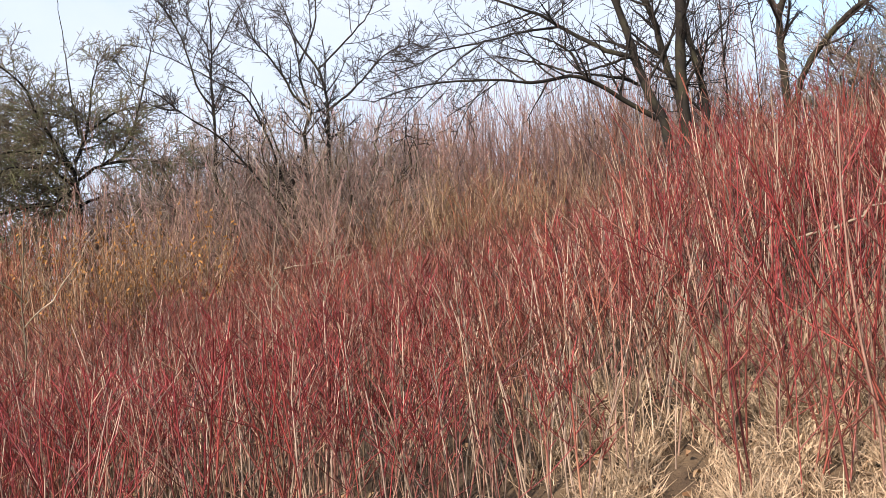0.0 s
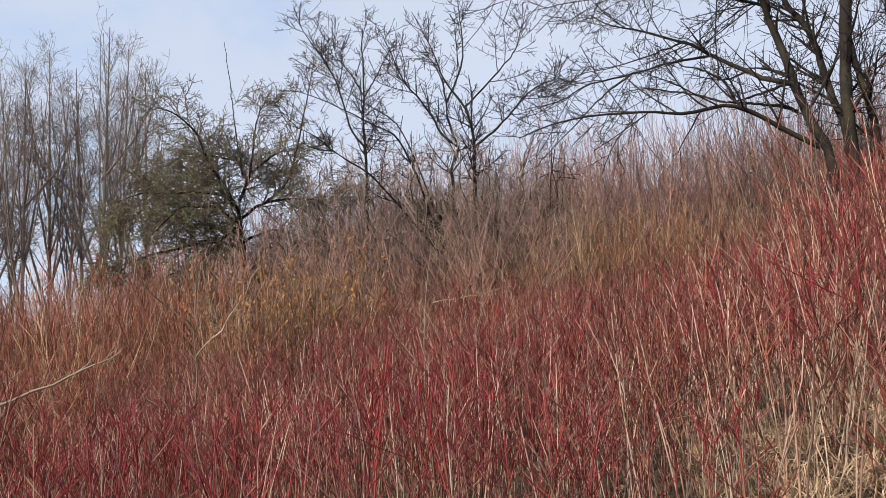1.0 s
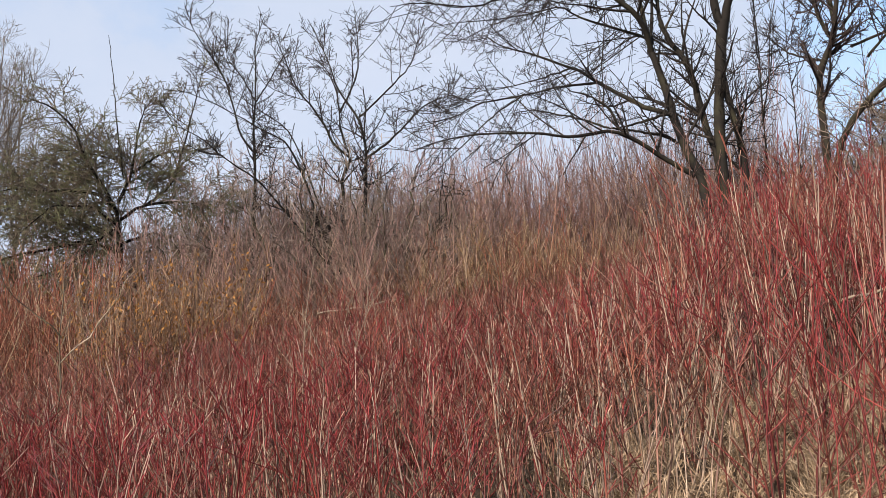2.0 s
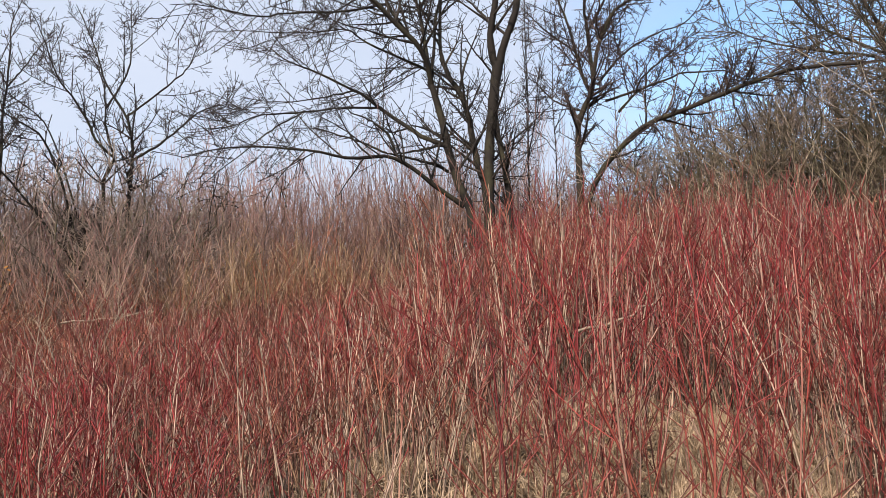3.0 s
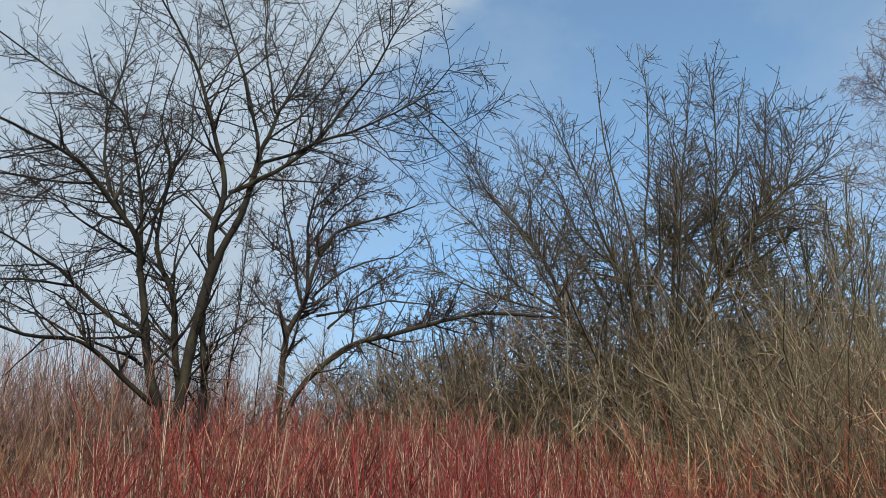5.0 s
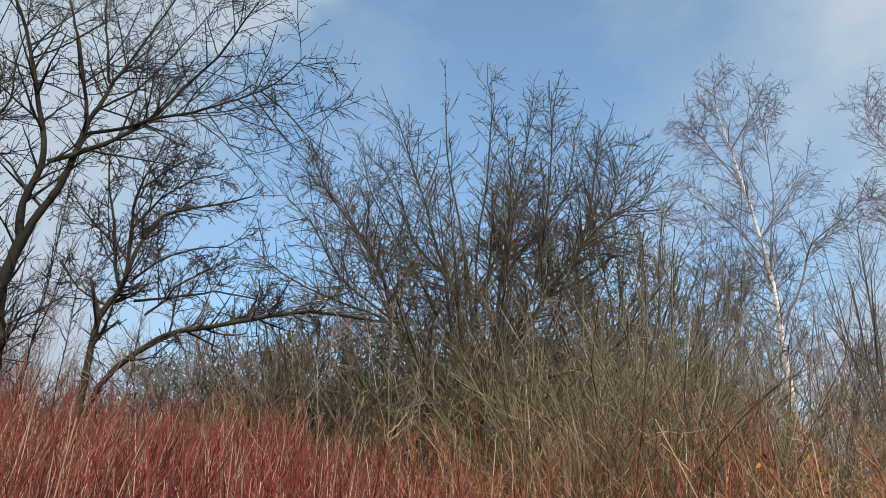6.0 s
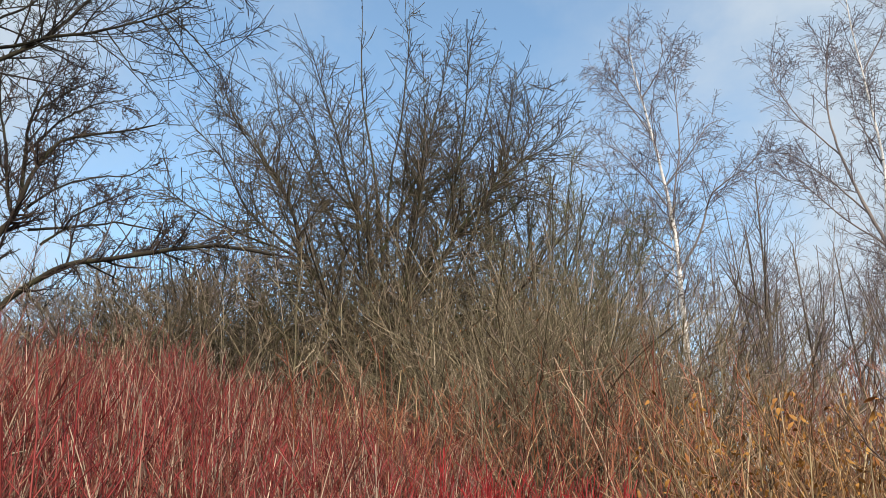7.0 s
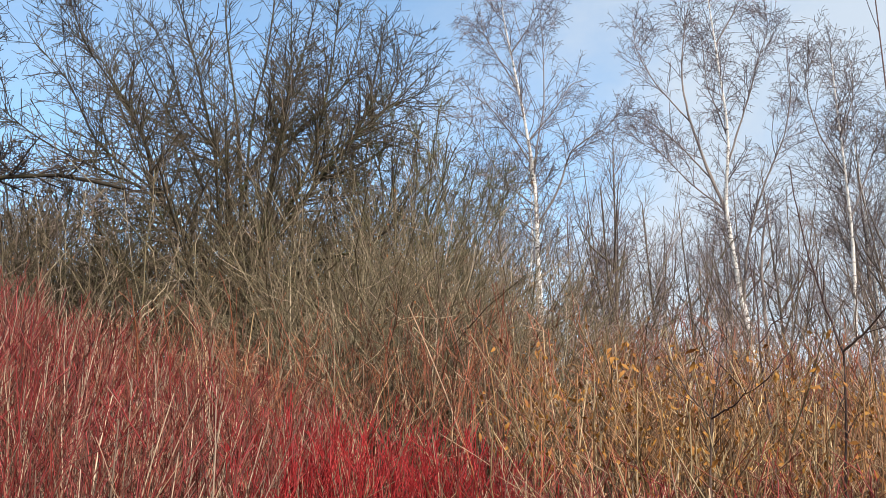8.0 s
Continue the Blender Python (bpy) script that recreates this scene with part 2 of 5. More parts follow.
def mesh_of(name, verts, faces, mats, slots=None, smooth=True):
    me = bpy.data.meshes.new(name)
    verts, faces = np.asarray(verts, np.float32), np.asarray(faces, np.int32)
    me.vertices.add(len(verts))
    me.vertices.foreach_set("co", verts.ravel())
    k = faces.shape[1]
    me.loops.add(faces.size)
    me.loops.foreach_set("vertex_index", faces.ravel())
    me.polygons.add(len(faces))
    me.polygons.foreach_set("loop_start", np.arange(0, faces.size, k, dtype=np.int32))
    for m in mats:
        me.materials.append(m)
    if slots is not None:
        me.polygons.foreach_set("material_index", np.asarray(slots, np.int32))
    me.polygons.foreach_set("use_smooth", np.full(len(faces), smooth))
    me.update(calc_edges=True)
    return me


edge = np.concatenate([-np.geomspace(3000, 34, 16), np.linspace(-32, 32, 113), np.geomspace(34, 3000, 16)])
gx, gy = np.meshgrid(edge, edge)
gz = ground_height(gx, gy)
gv = np.stack([gx, gy, gz], -1).reshape(-1, 3)
n_e = len(edge)
gi = np.arange(n_e * n_e).reshape(n_e, n_e)
gf = np.stack([gi[:-1, :-1], gi[:-1, 1:], gi[1:, 1:], gi[1:, :-1]], -1).reshape(-1, 4)
ground = tagged(new("ground", mesh_of("ground", gv, gf, [GROUND])), "sloping bank covered in brown leaf litter", "ground", kind="structure")


# ---------------------------------------------------------------- growing wood
def unit(v):
    return v / np.maximum(np.linalg.norm(v, axis=-1, keepdims=True), 1e-9)


class Wood:
    """Collects tapered tubes and small leaves, then makes one mesh of them."""

    def __init__(self):
        self.verts, self.faces, self.slots, self.count = [], [], [], 0

    def tubes(self, paths, radii, sides=3, slot=0):
        m, k = paths.shape[:2]
        along = unit(np.gradient(paths, axis=1))
        u = np.empty_like(along)
        ref = np.where(np.abs(along[:, 0, 2:3]) > 0.9, np.array([1.0, 0.13, 0.0]), np.array([0.07, 0.1, 1.0]))
        u[:, 0] = unit(np.cross(along[:, 0], ref))
        for i in range(1, k):
            # carry the ring along without twisting it
            u[:, i] = unit(u[:, i - 1] - along[:, i] * (u[:, i - 1] * along[:, i]).sum(1, keepdims=True))
        v = np.cross(along, u)
        a = np.arange(sides) * 2 * math.pi / sides
        ring = u[:, :, None] * np.cos(a)[:, None] + v[:, :, None] * np.sin(a)[:, None]
        self.verts.append((paths[:, :, None] + ring * radii[:, :, None, None]).reshape(-1, 3))
        i = np.arange(m * k * sides).reshape(m, k, sides) + self.count
        j = np.roll(i, -1, axis=2)
        f = np.stack([i[:, :-1], j[:, :-1], j[:, 1:], i[:, 1:]], -1).reshape(-1, 4)
        self.faces.append(f)
        self.slots.append(np.full(len(f), slot))
        self.count += m * k * sides

    def blades(self, base, tip, width, slot=0, rng=None, bend=0.3):
        """Narrow bent leaves from base to tip: two quads each."""
        d = tip - base
        n = len(base)
        w = unit(np.cross(d, rng.normal(size=(n, 3)))) * np.broadcast_to(np.asarray(width), (n,))[:, None]
        mid = (base + tip) / 2 + unit(np.cross(d, w)) * np.linalg.norm(d, axis=1, keepdims=True) * bend * rng.uniform(-1, 1, (n, 1))
        pts = np.stack([base - w * 0.4, base + w * 0.4, mid + w, mid - w, tip + w * 0.2, tip - w * 0.2], 1)
        self.verts.append(pts.reshape(-1, 3))
        i = np.arange(n * 6).reshape(n, 6) + self.count
        f = np.concatenate([i[:, [0, 1, 2, 3]], i[:, [3, 2, 4, 5]]])
        self.faces.append(f)
        self.slots.append(np.full(len(f), slot))
        self.count += n * 6

    def mesh(self, name, mats):
        return mesh_of(name, np.concatenate(self.verts), np.concatenate(self.faces), mats, np.concatenate(self.slots))


def sample(paths, radii, i, u):
    """Point, direction and radius at the share u of the paths i."""
    k = paths.shape[1] - 1
    s = np.clip(u, 0, 0.9999) * k
    a = s.astype(int)
    f = (s - a)[:, None]
    p, q = paths[i, a], paths[i, a + 1]
    return p + (q - p) * f, unit(q - p), radii[i, a] * (1 - f[:, 0]) + radii[i, a + 1] * f[:, 0]


def grow(rng, paths, radii, n, length, angle, k=5, where=(0.2, 1.0), lift=0.2, wander=0.15, ratio=0.6, thick=1.0, thin=0.003, taper_len=0.5, parents=False, weights=None, bias=1.0):
    """n side shoots on the paths: length and angle are ranges, lift bends them up (or down)."""
    lens = np.linalg.norm(np.diff(paths, axis=1), axis=2).sum(1)
    if weights is not None:
        lens = lens * weights
    i = rng.choice(len(paths), n, p=lens / lens.sum())
    u = where[0] + (where[1] - where[0]) * rng.uniform(0, 1, n) ** bias
    p, d, r = sample(paths, radii, i, u)
    side = unit(np.cross(d, rng.normal(size=(n, 3))))
    # shoots near a tip keep closer to its direction
    a = (np.radians(rng.uniform(*angle, n)) * (1.1 - 0.3 * u))[:, None]
    d = unit(d * np.cos(a) + side * np.sin(a))
    size = rng.uniform(*length, n) * (1 - taper_len * u)
    step = (size / (k - 1))[:, None]
    out = [p]
    for _ in range(k - 1):
        d = unit(d + np.array([0, 0, 1.0]) * lift / (k - 1) + rng.normal(size=(n, 3)) * wander)
        p = p + d * step
        out.append(p)
    r0 = np.minimum(r * ratio, thick)
    r0 = np.maximum(r0, thin)
    share = np.linspace(0, 1, k)[None]
    made = np.stack(out, 1), r0[:, None] * (1 - share) + np.minimum(thin, r0)[:, None] * share
    return (*made, i) if parents else made


def smooth_path(points, k=22):
    """A rounded line through a few points."""
    p = np.asarray(points, float)
    t = np.arange(len(p))
    s = np.linspace(0, len(p) - 1, k)
    q = np.stack([np.interp(s, t, p[:, c]) for c in range(3)], 1)
    for _ in range(1):
        q[1:-1] = q[1:-1] * 0.5 + (q[:-2] + q[2:]) * 0.25
    return q


def part(name, me, parent, label=""):
    ob = new(name, me)
    ob.parent = parent
    return tagged(ob, label) if label else ob


def tree_thing(name, place, label, category, turn=0.0, group=""):
    ob = new(name)
    ob.empty_display_size = 0.3
    ob.matrix_basis = pose(*place, 0, 0, turn)
    return tagged(ob, label, category, group)


class Tree:
    """Named trunks and limbs as parts of their own, and the fine wood as one crown."""

    def __init__(self, thing, bark, seed):
        self.thing, self.bark, self.rng, self.limbs, self.bushy = thing, bark, np.random.default_rng(seed), [], []

    def limb(self, name, r0, r1, *points, sides=7, k=22, rough=0.005, bushy=1.0, bark=None):
        path = smooth_path(points, k)
        path[1:-1] += self.rng.normal(size=(k - 2, 3)) * rough
        rad = np.linspace(r0, r1, k) * (1 + self.rng.normal(size=k) * 0.05)
        w = Wood()
        w.tubes(path[None], rad[None], sides)
        part(name, w.mesh(name, [bark or self.bark]), self.thing)
        self.limbs.append((path, rad))
        self.bushy.append(bushy)

    def arrays(self):
        return np.stack([p for p, r in self.limbs]), np.stack([r for p, r in self.limbs])


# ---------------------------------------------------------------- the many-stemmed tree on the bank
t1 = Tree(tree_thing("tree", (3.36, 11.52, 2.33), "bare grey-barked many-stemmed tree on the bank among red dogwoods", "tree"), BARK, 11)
t1.limb("trunk", 0.075, 0.05, (-0.02, 0.00, -0.50), (-0.13, 0.04, 1.74), (-0.31, 0.10, 2.19), (-0.45, 0.15, 2.66), (-0.55, 0.19, 3.21), (-0.72, 0.24, 3.85), bushy=0.2)
t1.limb("trunk", 0.06, 0.035, (0.10, 0.15, -0.50), (0.15, 0.11, 2.03), (0.01, 0.20, 2.54), (-0.08, 0.26, 3.22), (-0.16, 0.33, 3.65), (-0.36, 0.42, 4.00), (-0.48, 0.49, 4.35), bushy=0.3)
t1.limb("trunk", 0.07, 0.085, (0.22, -0.02, -0.50), (0.09, -0.13, 1.97), (0.09, -0.14, 2.58), (0.13, -0.17, 3.10), (0.17, -0.19, 3.56), (0.24, -0.23, 4.05), bushy=0.2)
t1.limb("trunk", 0.055, 0.04, (0.42, 0.05, -0.50), (0.41, -0.13, 1.92), (0.35, -0.15, 2.34), (0.27, -0.16, 2.76), (0.17, -0.18, 3.28), bushy=0.2)
t1.limb("limb", 0.062, 0.008, (0.23, -0.22, 3.92), (0.10, -0.23, 4.32), (0.12, -0.29, 4.70), (0.23, -0.37, 5.18), (0.11, -0.38, 5.55), (-0.11, -0.36, 6.08), (-0.31, -0.35, 6.70), (-0.58, -0.32, 7.32), (-0.94, -0.29, 7.86), (-1.39, -0.25, 8.46), (-1.78, -0.23, 9.04), bushy=0.8)
t1.limb("limb", 0.062, 0.045, (0.23, -0.22, 3.90), (0.32, -0.29, 4.35), (0.50, -0.40, 4.87), (0.58, -0.46, 5.49), (0.61, -0.51, 5.97), bushy=0.4)
t1.limb("limb", 0.032, 0.007, (0.61, -0.51, 5.97), (0.54, -0.38, 6.46), (0.31, -0.20, 7.44), (0.16, -0.05, 7.98), (-0.04, 0.12, 8.70), (-0.21, 0.27, 9.27), (-0.46, 0.43, 10.24))
t1.limb("limb", 0.038, 0.007, (0.61, -0.51, 5.97), (0.72, -0.55, 6.34), (0.83, -0.59, 6.80), (0.98, -0.65, 7.20), (1.21, -0.75, 8.02), (1.51, -0.88, 9.04), (1.75, -0.99, 9.81))
t1.limb("limb", 0.024, 0.006, (0.77, -0.57, 6.75), (0.70, -0.36, 7.46), (0.60, -0.14, 8.23), (0.59, 0.05, 9.40), (0.53, 0.25, 10.48))
t1.limb("limb", 0.04, 0.006, (0.25, -0.36, 5.17), (0.64, -0.60, 5.43), (0.95, -0.91, 5.67), (1.29, -1.25, 6.08), (1.56, -1.57, 6.70), (1.82, -1.90, 7.21), (1.96, -2.18, 7.76), (2.02, -2.42, 8.07), (2.10, -2.67, 8.48))
t1.limb("limb", 0.03, 0.006, (0.63, -0.52, 5.77), (0.96, -0.95, 5.83), (1.23, -1.38, 5.97), (1.55, -1.85, 6.03), (1.84, -2.33, 6.15), (2.08, -2.81, 6.27), (2.15, -3.19, 6.33), (2.24, -3.60, 6.61))
t1.limb("limb", 0.014, 0.004, (1.94, -3.04, 6.08), (2.16, -3.42, 5.67), (2.23, -3.71, 5.30), (2.34, -4.04, 4.91), bushy=0.5)
t1.limb("limb", 0.012, 0.004, (1.57, -2.25, 5.91), (1.73, -2.74, 5.23), (1.91, -3.26, 4.84), bushy=0.5)
t1.limb("limb", 0.012, 0.004, (1.94, -2.81, 6.14), (2.18, -3.23, 5.47), (2.28, -3.58, 5.04), (2.37, -3.94, 4.64), bushy=0.5)
t1.limb("limb", 0.02, 0.005, (0.72, -0.55, 6.25), (1.10, -0.89, 6.64), (1.32, -1.18, 7.14), (1.60, -1.50, 7.87), (1.78, -1.80, 8.45))
t1.limb("limb", 0.016, 0.005, (-0.34, -0.42, 6.65), (-0.06, -0.68, 6.88), (0.23, -0.95, 7.25), (0.59, -1.25, 7.73))
t1.limb("limb", 0.045, 0.006, (-0.70, 0.23, 3.78), (-0.82, 0.06, 4.12), (-0.97, -0.06, 4.31), (-1.36, -0.13, 4.59), (-1.71, -0.22, 4.93), (-2.03, -0.33, 5.06), (-2.44, -0.43, 5.11), (-2.95, -0.55, 5.18), (-3.47, -0.68, 5.16), (-3.94, -0.84, 4.94), (-4.34, -1.02, 4.86), (-4.59, -1.19, 4.75))
t1.limb("limb", 0.03, 0.006, (-0.99, 0.24, 4.47), (-1.35, 0.44, 5.11), (-1.46, 0.59, 5.59), (-1.49, 0.72, 6.08), (-1.55, 0.86, 6.51), (-1.45, 0.98, 7.23), (-1.33, 1.09, 8.34), (-1.32, 1.22, 9.32))
t1.limb("limb", 0.034, 0.006, (-0.71, 0.24, 3.80), (-0.75, 0.24, 4.20), (-0.81, 0.33, 4.71), (-0.85, 0.41, 5.07), (-0.97, 0.50, 5.58), (-1.17, 0.61, 6.32), (-1.40, 0.71, 6.78), (-2.09, 0.87, 6.91), (-2.45, 0.97, 7.10), (-3.09, 1.07, 7.43), (-3.81, 1.14, 7.79), (-4.41, 1.17, 8.17), (-4.68, 1.21, 8.35))
t1.limb("limb", 0.03, 0.006, (-0.70, 0.24, 3.80), (-0.69, 0.28, 4.13), (-0.59, 0.38, 4.56), (-0.59, 0.51, 4.96), (-0.44, 0.60, 5.46), (-0.42, 0.72, 6.04), (-0.62, 0.89, 6.55), (-0.66, 1.03, 7.08), (-0.56, 1.13, 7.92), (-0.41, 1.22, 8.84), (-0.35, 1.33, 10.02), bushy=0.55)
t1.limb("limb", 0.034, 0.006, (-0.44, 0.46, 4.22), (-0.49, 0.48, 4.42), (-0.46, 0.66, 5.12), (-0.35, 0.85, 5.98), (-0.06, 1.00, 6.67), (-0.13, 1.24, 7.52), (-0.04, 1.45, 8.59), (-0.22, 1.71, 9.79), bushy=0.55)
t1.limb("limb", 0.022, 0.005, (-1.38, 0.31, 5.09), (-1.75, 0.23, 4.95), (-2.32, 0.15, 4.78), (-2.92, 0.04, 4.67), (-3.32, -0.09, 4.49), (-3.84, -0.24, 4.50), (-4.22, -0.41, 4.45), (-4.52, -0.58, 4.34))
t1.limb("limb", 0.024, 0.005, (-0.70, 0.22, 3.80), (-0.72, 0.22, 4.00), (-0.90, 0.35, 4.15), (-1.31, 0.56, 4.38), (-1.73, 0.75, 4.65), (-1.91, 0.90, 4.92), (-2.36, 1.07, 4.86), (-2.99, 1.22, 4.85), (-3.57, 1.35, 4.90), (-4.06, 1.46, 4.89))
t1.limb("limb", 0.04, 0.007, (-0.48, 0.13, 2.78), (-0.80, 0.31, 2.95), (-1.15, 0.48, 3.23), (-1.44, 0.63, 3.50), (-1.80, 0.78, 3.82), (-2.10, 0.92, 3.98), (-2.45, 1.05, 4.19), (-2.87, 1.17, 4.36), (-3.17, 1.28, 4.63), bushy=0.4)
t1.limb("limb", 0.02, 0.005, (-1.44, 0.63, 3.50), (-2.03, 0.55, 3.44), (-2.67, 0.44, 3.27), (-3.34, 0.30, 3.15), (-3.65, 0.14, 2.89), (-4.23, -0.05, 2.76), bushy=0.6)
t1.limb("limb", 0.014, 0.004, (-2.67, 0.36, 3.24), (-3.06, 0.28, 2.97), (-3.40, 0.18, 2.63), (-3.85, 0.07, 2.19), (-4.07, -0.04, 1.96), bushy=0.4)
t1.limb("limb", 0.016, 0.004, (-1.79, 0.88, 3.85), (-2.27, 1.10, 3.78), (-2.87, 1.30, 3.71), (-3.58, 1.48, 3.70), bushy=0.6)
t1.limb("limb", 0.04, 0.007, (-0.25, 0.07, 1.85), (-0.62, 0.04, 2.07), (-0.94, -0.01, 2.31), (-1.25, -0.07, 2.48), (-1.54, -0.14, 2.52), (-2.01, -0.20, 2.40), (-2.33, -0.29, 2.46), (-2.79, -0.37, 2.47), (-3.27, -0.48, 2.46), (-3.88, -0.61, 2.35), (-4.28, -0.76, 2.15), bushy=0.4)
t1.limb("limb", 0.03, 0.012, (-0.47, 0.13, 2.39), (-0.70, 0.10, 2.49), (-0.93, 0.08, 2.52), (-1.18, 0.05, 2.57), (-1.40, 0.02, 2.59), bushy=0.4)
t1.limb("limb", 0.022, 0.005, (-1.29, -0.00, 2.55), (-1.43, -0.08, 2.86), (-1.71, -0.14, 3.04), (-1.99, -0.20, 3.10), (-2.29, -0.27, 3.38), bushy=0.4)
t1.limb("limb", 0.018, 0.005, (-1.44, 0.02, 2.60), (-1.88, 0.25, 2.84), (-2.43, 0.48, 3.06), (-2.83, 0.67, 3.09), bushy=0.4)
t1.limb("limb", 0.024, 0.008, (-0.47, 0.13, 2.83), (-0.94, 0.15, 2.70), (-1.27, 0.13, 2.62), (-1.48, 0.08, 2.62), bushy=0.4)


def crown(tree, n1, n2, n3, mat, len1=(0.9, 2.2), len2=(0.4, 1.1), len3=(0.15, 0.5), lift1=0.5, lift2=0.3, lift3=0.1,
          where=(0.25, 1.0), ang=(32, 68), thin=0.0035, wander=0.06, name="crown", fine=3, bias=1.0, ang2=(38, 75), ang3=(40, 80), kink=None, k2=4, taper=0.6):
    """Side branches that thicken towards the limbs' ends, twigs on them, and the finest shoots."""
    rng = tree.rng
    p, r = tree.arrays()
    w = Wood()
    a, ra = grow(rng, p, r, n1, len1, ang, 7, where, lift1, wander, 0.55, 0.026, 0.006, taper_len=taper, weights=np.array(tree.bushy), bias=bias)
    w.tubes(a, ra, 4)
    b, rb = grow(rng, a, ra, n2, len2, ang2, k2, (0.08, 1.0), lift2, kink or wander, 0.6, 0.010, thin, taper_len=0.6)
    w.tubes(b, rb, 3)
    c, rc = grow(rng, b, rb, n3, len3, ang3, fine, (0.12, 1.0), lift3, kink or wander, 0.7, 0.006, thin)
    w.tubes(c, rc, 3)
    part(name, w.mesh(name, [mat]), tree.thing)
    return a, b, c


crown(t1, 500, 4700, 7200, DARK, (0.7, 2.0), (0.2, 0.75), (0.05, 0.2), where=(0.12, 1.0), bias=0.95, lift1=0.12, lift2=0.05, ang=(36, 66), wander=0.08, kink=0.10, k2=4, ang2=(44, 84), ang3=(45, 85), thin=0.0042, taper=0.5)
# thin shoots along the lower trunks
shoots = Wood()
lines, rads = t1.arrays()
a, ra = grow(t1.rng, lines[:4], rads[:4], 46, (0.4, 1.4), (35, 75), 6, (0.25, 0.95), 0.35, 0.10, 0.3, 0.009, 0.004)
shoots.tubes(a, ra, 4)
b, rb = grow(t1.rng, a, ra, 330, (0.12, 0.5), (35, 75), 4, (0.1, 1.0), 0.1, 0.14, 0.6, 0.006, 0.0035)
shoots.tubes(b, rb, 3)
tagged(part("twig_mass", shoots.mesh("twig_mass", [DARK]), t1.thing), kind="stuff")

# the lesser tree close behind, with its long leaning limb
t2 = Tree(tree_thing("tree", (5.01, 11.56, 2.56), "small bare tree with knobbly twigs and one long leaning limb", "tree"), BARK_KNOBBLY, 12)
t2.limb("trunk", 0.06, 0.01, (0.00, 0.00, -0.50), (-0.02, 0.01, 2.40), (-0.07, -0.08, 2.85), (-0.04, -0.20, 3.17), (0.10, -0.37, 3.42), (0.06, -0.46, 3.70), (0.11, -0.60, 4.12), (0.25, -0.77, 4.61), (0.51, -1.02, 4.73), (1.07, -1.45, 4.93), (1.25, -1.67, 5.03), bushy=0.7)
t2.limb("limb", 0.034, 0.007, (0.20, -0.09, 3.49), (0.08, 0.02, 3.86), (0.04, 0.09, 4.26), (-0.03, 0.18, 4.75), (-0.17, 0.29, 5.24), (-0.24, 0.37, 5.84), (-0.21, 0.41, 6.27))
t2.limb("limb", 0.034, 0.007, (0.23, -0.10, 3.79), (0.15, -0.11, 4.62), (0.10, -0.13, 4.95), (0.14, -0.19, 5.35), (0.24, -0.28, 5.77), (0.30, -0.36, 6.15))
t2.limb("limb", 0.022, 0.006, (0.24, -0.22, 3.61), (0.35, -0.47, 3.81), (0.47, -0.72, 3.97), (0.78, -1.10, 4.13), (1.09, -1.48, 4.16), (1.16, -1.74, 4.31))
t2.limb("limb", 0.022, 0.006, (0.48, -0.44, 3.11), (0.60, -0.78, 3.30), (0.56, -1.05, 3.46), (0.75, -1.43, 3.62), (1.02, -1.89, 3.90))
t2.limb("limb", 0.022, 0.006, (0.35, -0.27, 3.34), (0.73, -0.82, 3.38), (1.06, -1.38, 3.44), (1.37, -1.96, 3.28), (1.37, -2.36, 3.00))
t2.limb("limb", 0.022, 0.006, (0.13, -0.17, 4.50), (0.39, -0.47, 5.09), (0.71, -0.82, 5.42), (1.03, -1.19, 5.53))
t2.limb("limb", 0.02, 0.006, (0.16, -0.18, 5.24), (0.62, -0.12, 5.86), (1.16, -0.12, 6.39))
t2.limb("limb", 0.02, 0.006, (0.04, 0.09, 4.26), (-0.36, 0.53, 4.83), (-0.58, 0.88, 5.33))
t2.limb("limb", 0.02, 0.006, (0.04, -0.02, 3.23), (-0.25, 0.43, 3.54), (-0.45, 0.83, 4.07))
t2.limb("leaning_limb", 0.045, 0.022, (0.0, -0.02, 1.2), (0.08, -0.08, 1.95), (0.34, -0.37, 2.42), (0.53, -0.69, 2.62), (0.62, -0.96, 2.75), (0.77, -1.27, 2.78), (1.04, -1.67, 2.83), (1.17, -1.98, 2.87), (1.37, -2.36, 2.89), (1.51, -2.70, 2.95), (1.69, -3.09, 2.90), (1.80, -3.43, 2.82), (1.93, -3.82, 2.70), bushy=0.5)
crown(t2, 200, 1600, 6000, KNOBBLY, (0.4, 1.3), (0.15, 0.55), (0.03, 0.11), where=(0.12, 1.0), ang=(38, 72), wander=0.10, thin=0.0048, kink=0.14, k2=4, ang2=(45, 85), ang3=(50, 90), fine=2)

# the slender tree on the slope's lower side
t3 = Tree(tree_thing("tree", (-2.11, 13.23, 1.88), "slender bare tree fanning out from one base", "tree"), BARK, 13)
t3.limb("trunk", 0.036, 0.006, (0.12, 0.00, -0.40), (0.20, 0.03, 1.60), (0.22, 0.08, 2.39), (0.26, 0.13, 3.23), (0.21, 0.17, 3.66), (0.12, 0.20, 3.97), (-0.12, 0.21, 4.31), (-0.27, 0.23, 4.57), (-0.34, 0.26, 4.87), (-0.52, 0.27, 5.32), (-0.75, 0.27, 5.82), bushy=0.7)
t3.limb("limb", 0.022, 0.005, (0.27, 0.04, 3.20), (0.61, -0.06, 3.40), (1.00, -0.16, 3.74), (1.29, -0.28, 3.99), (1.54, -0.40, 4.04), (1.78, -0.53, 4.04))
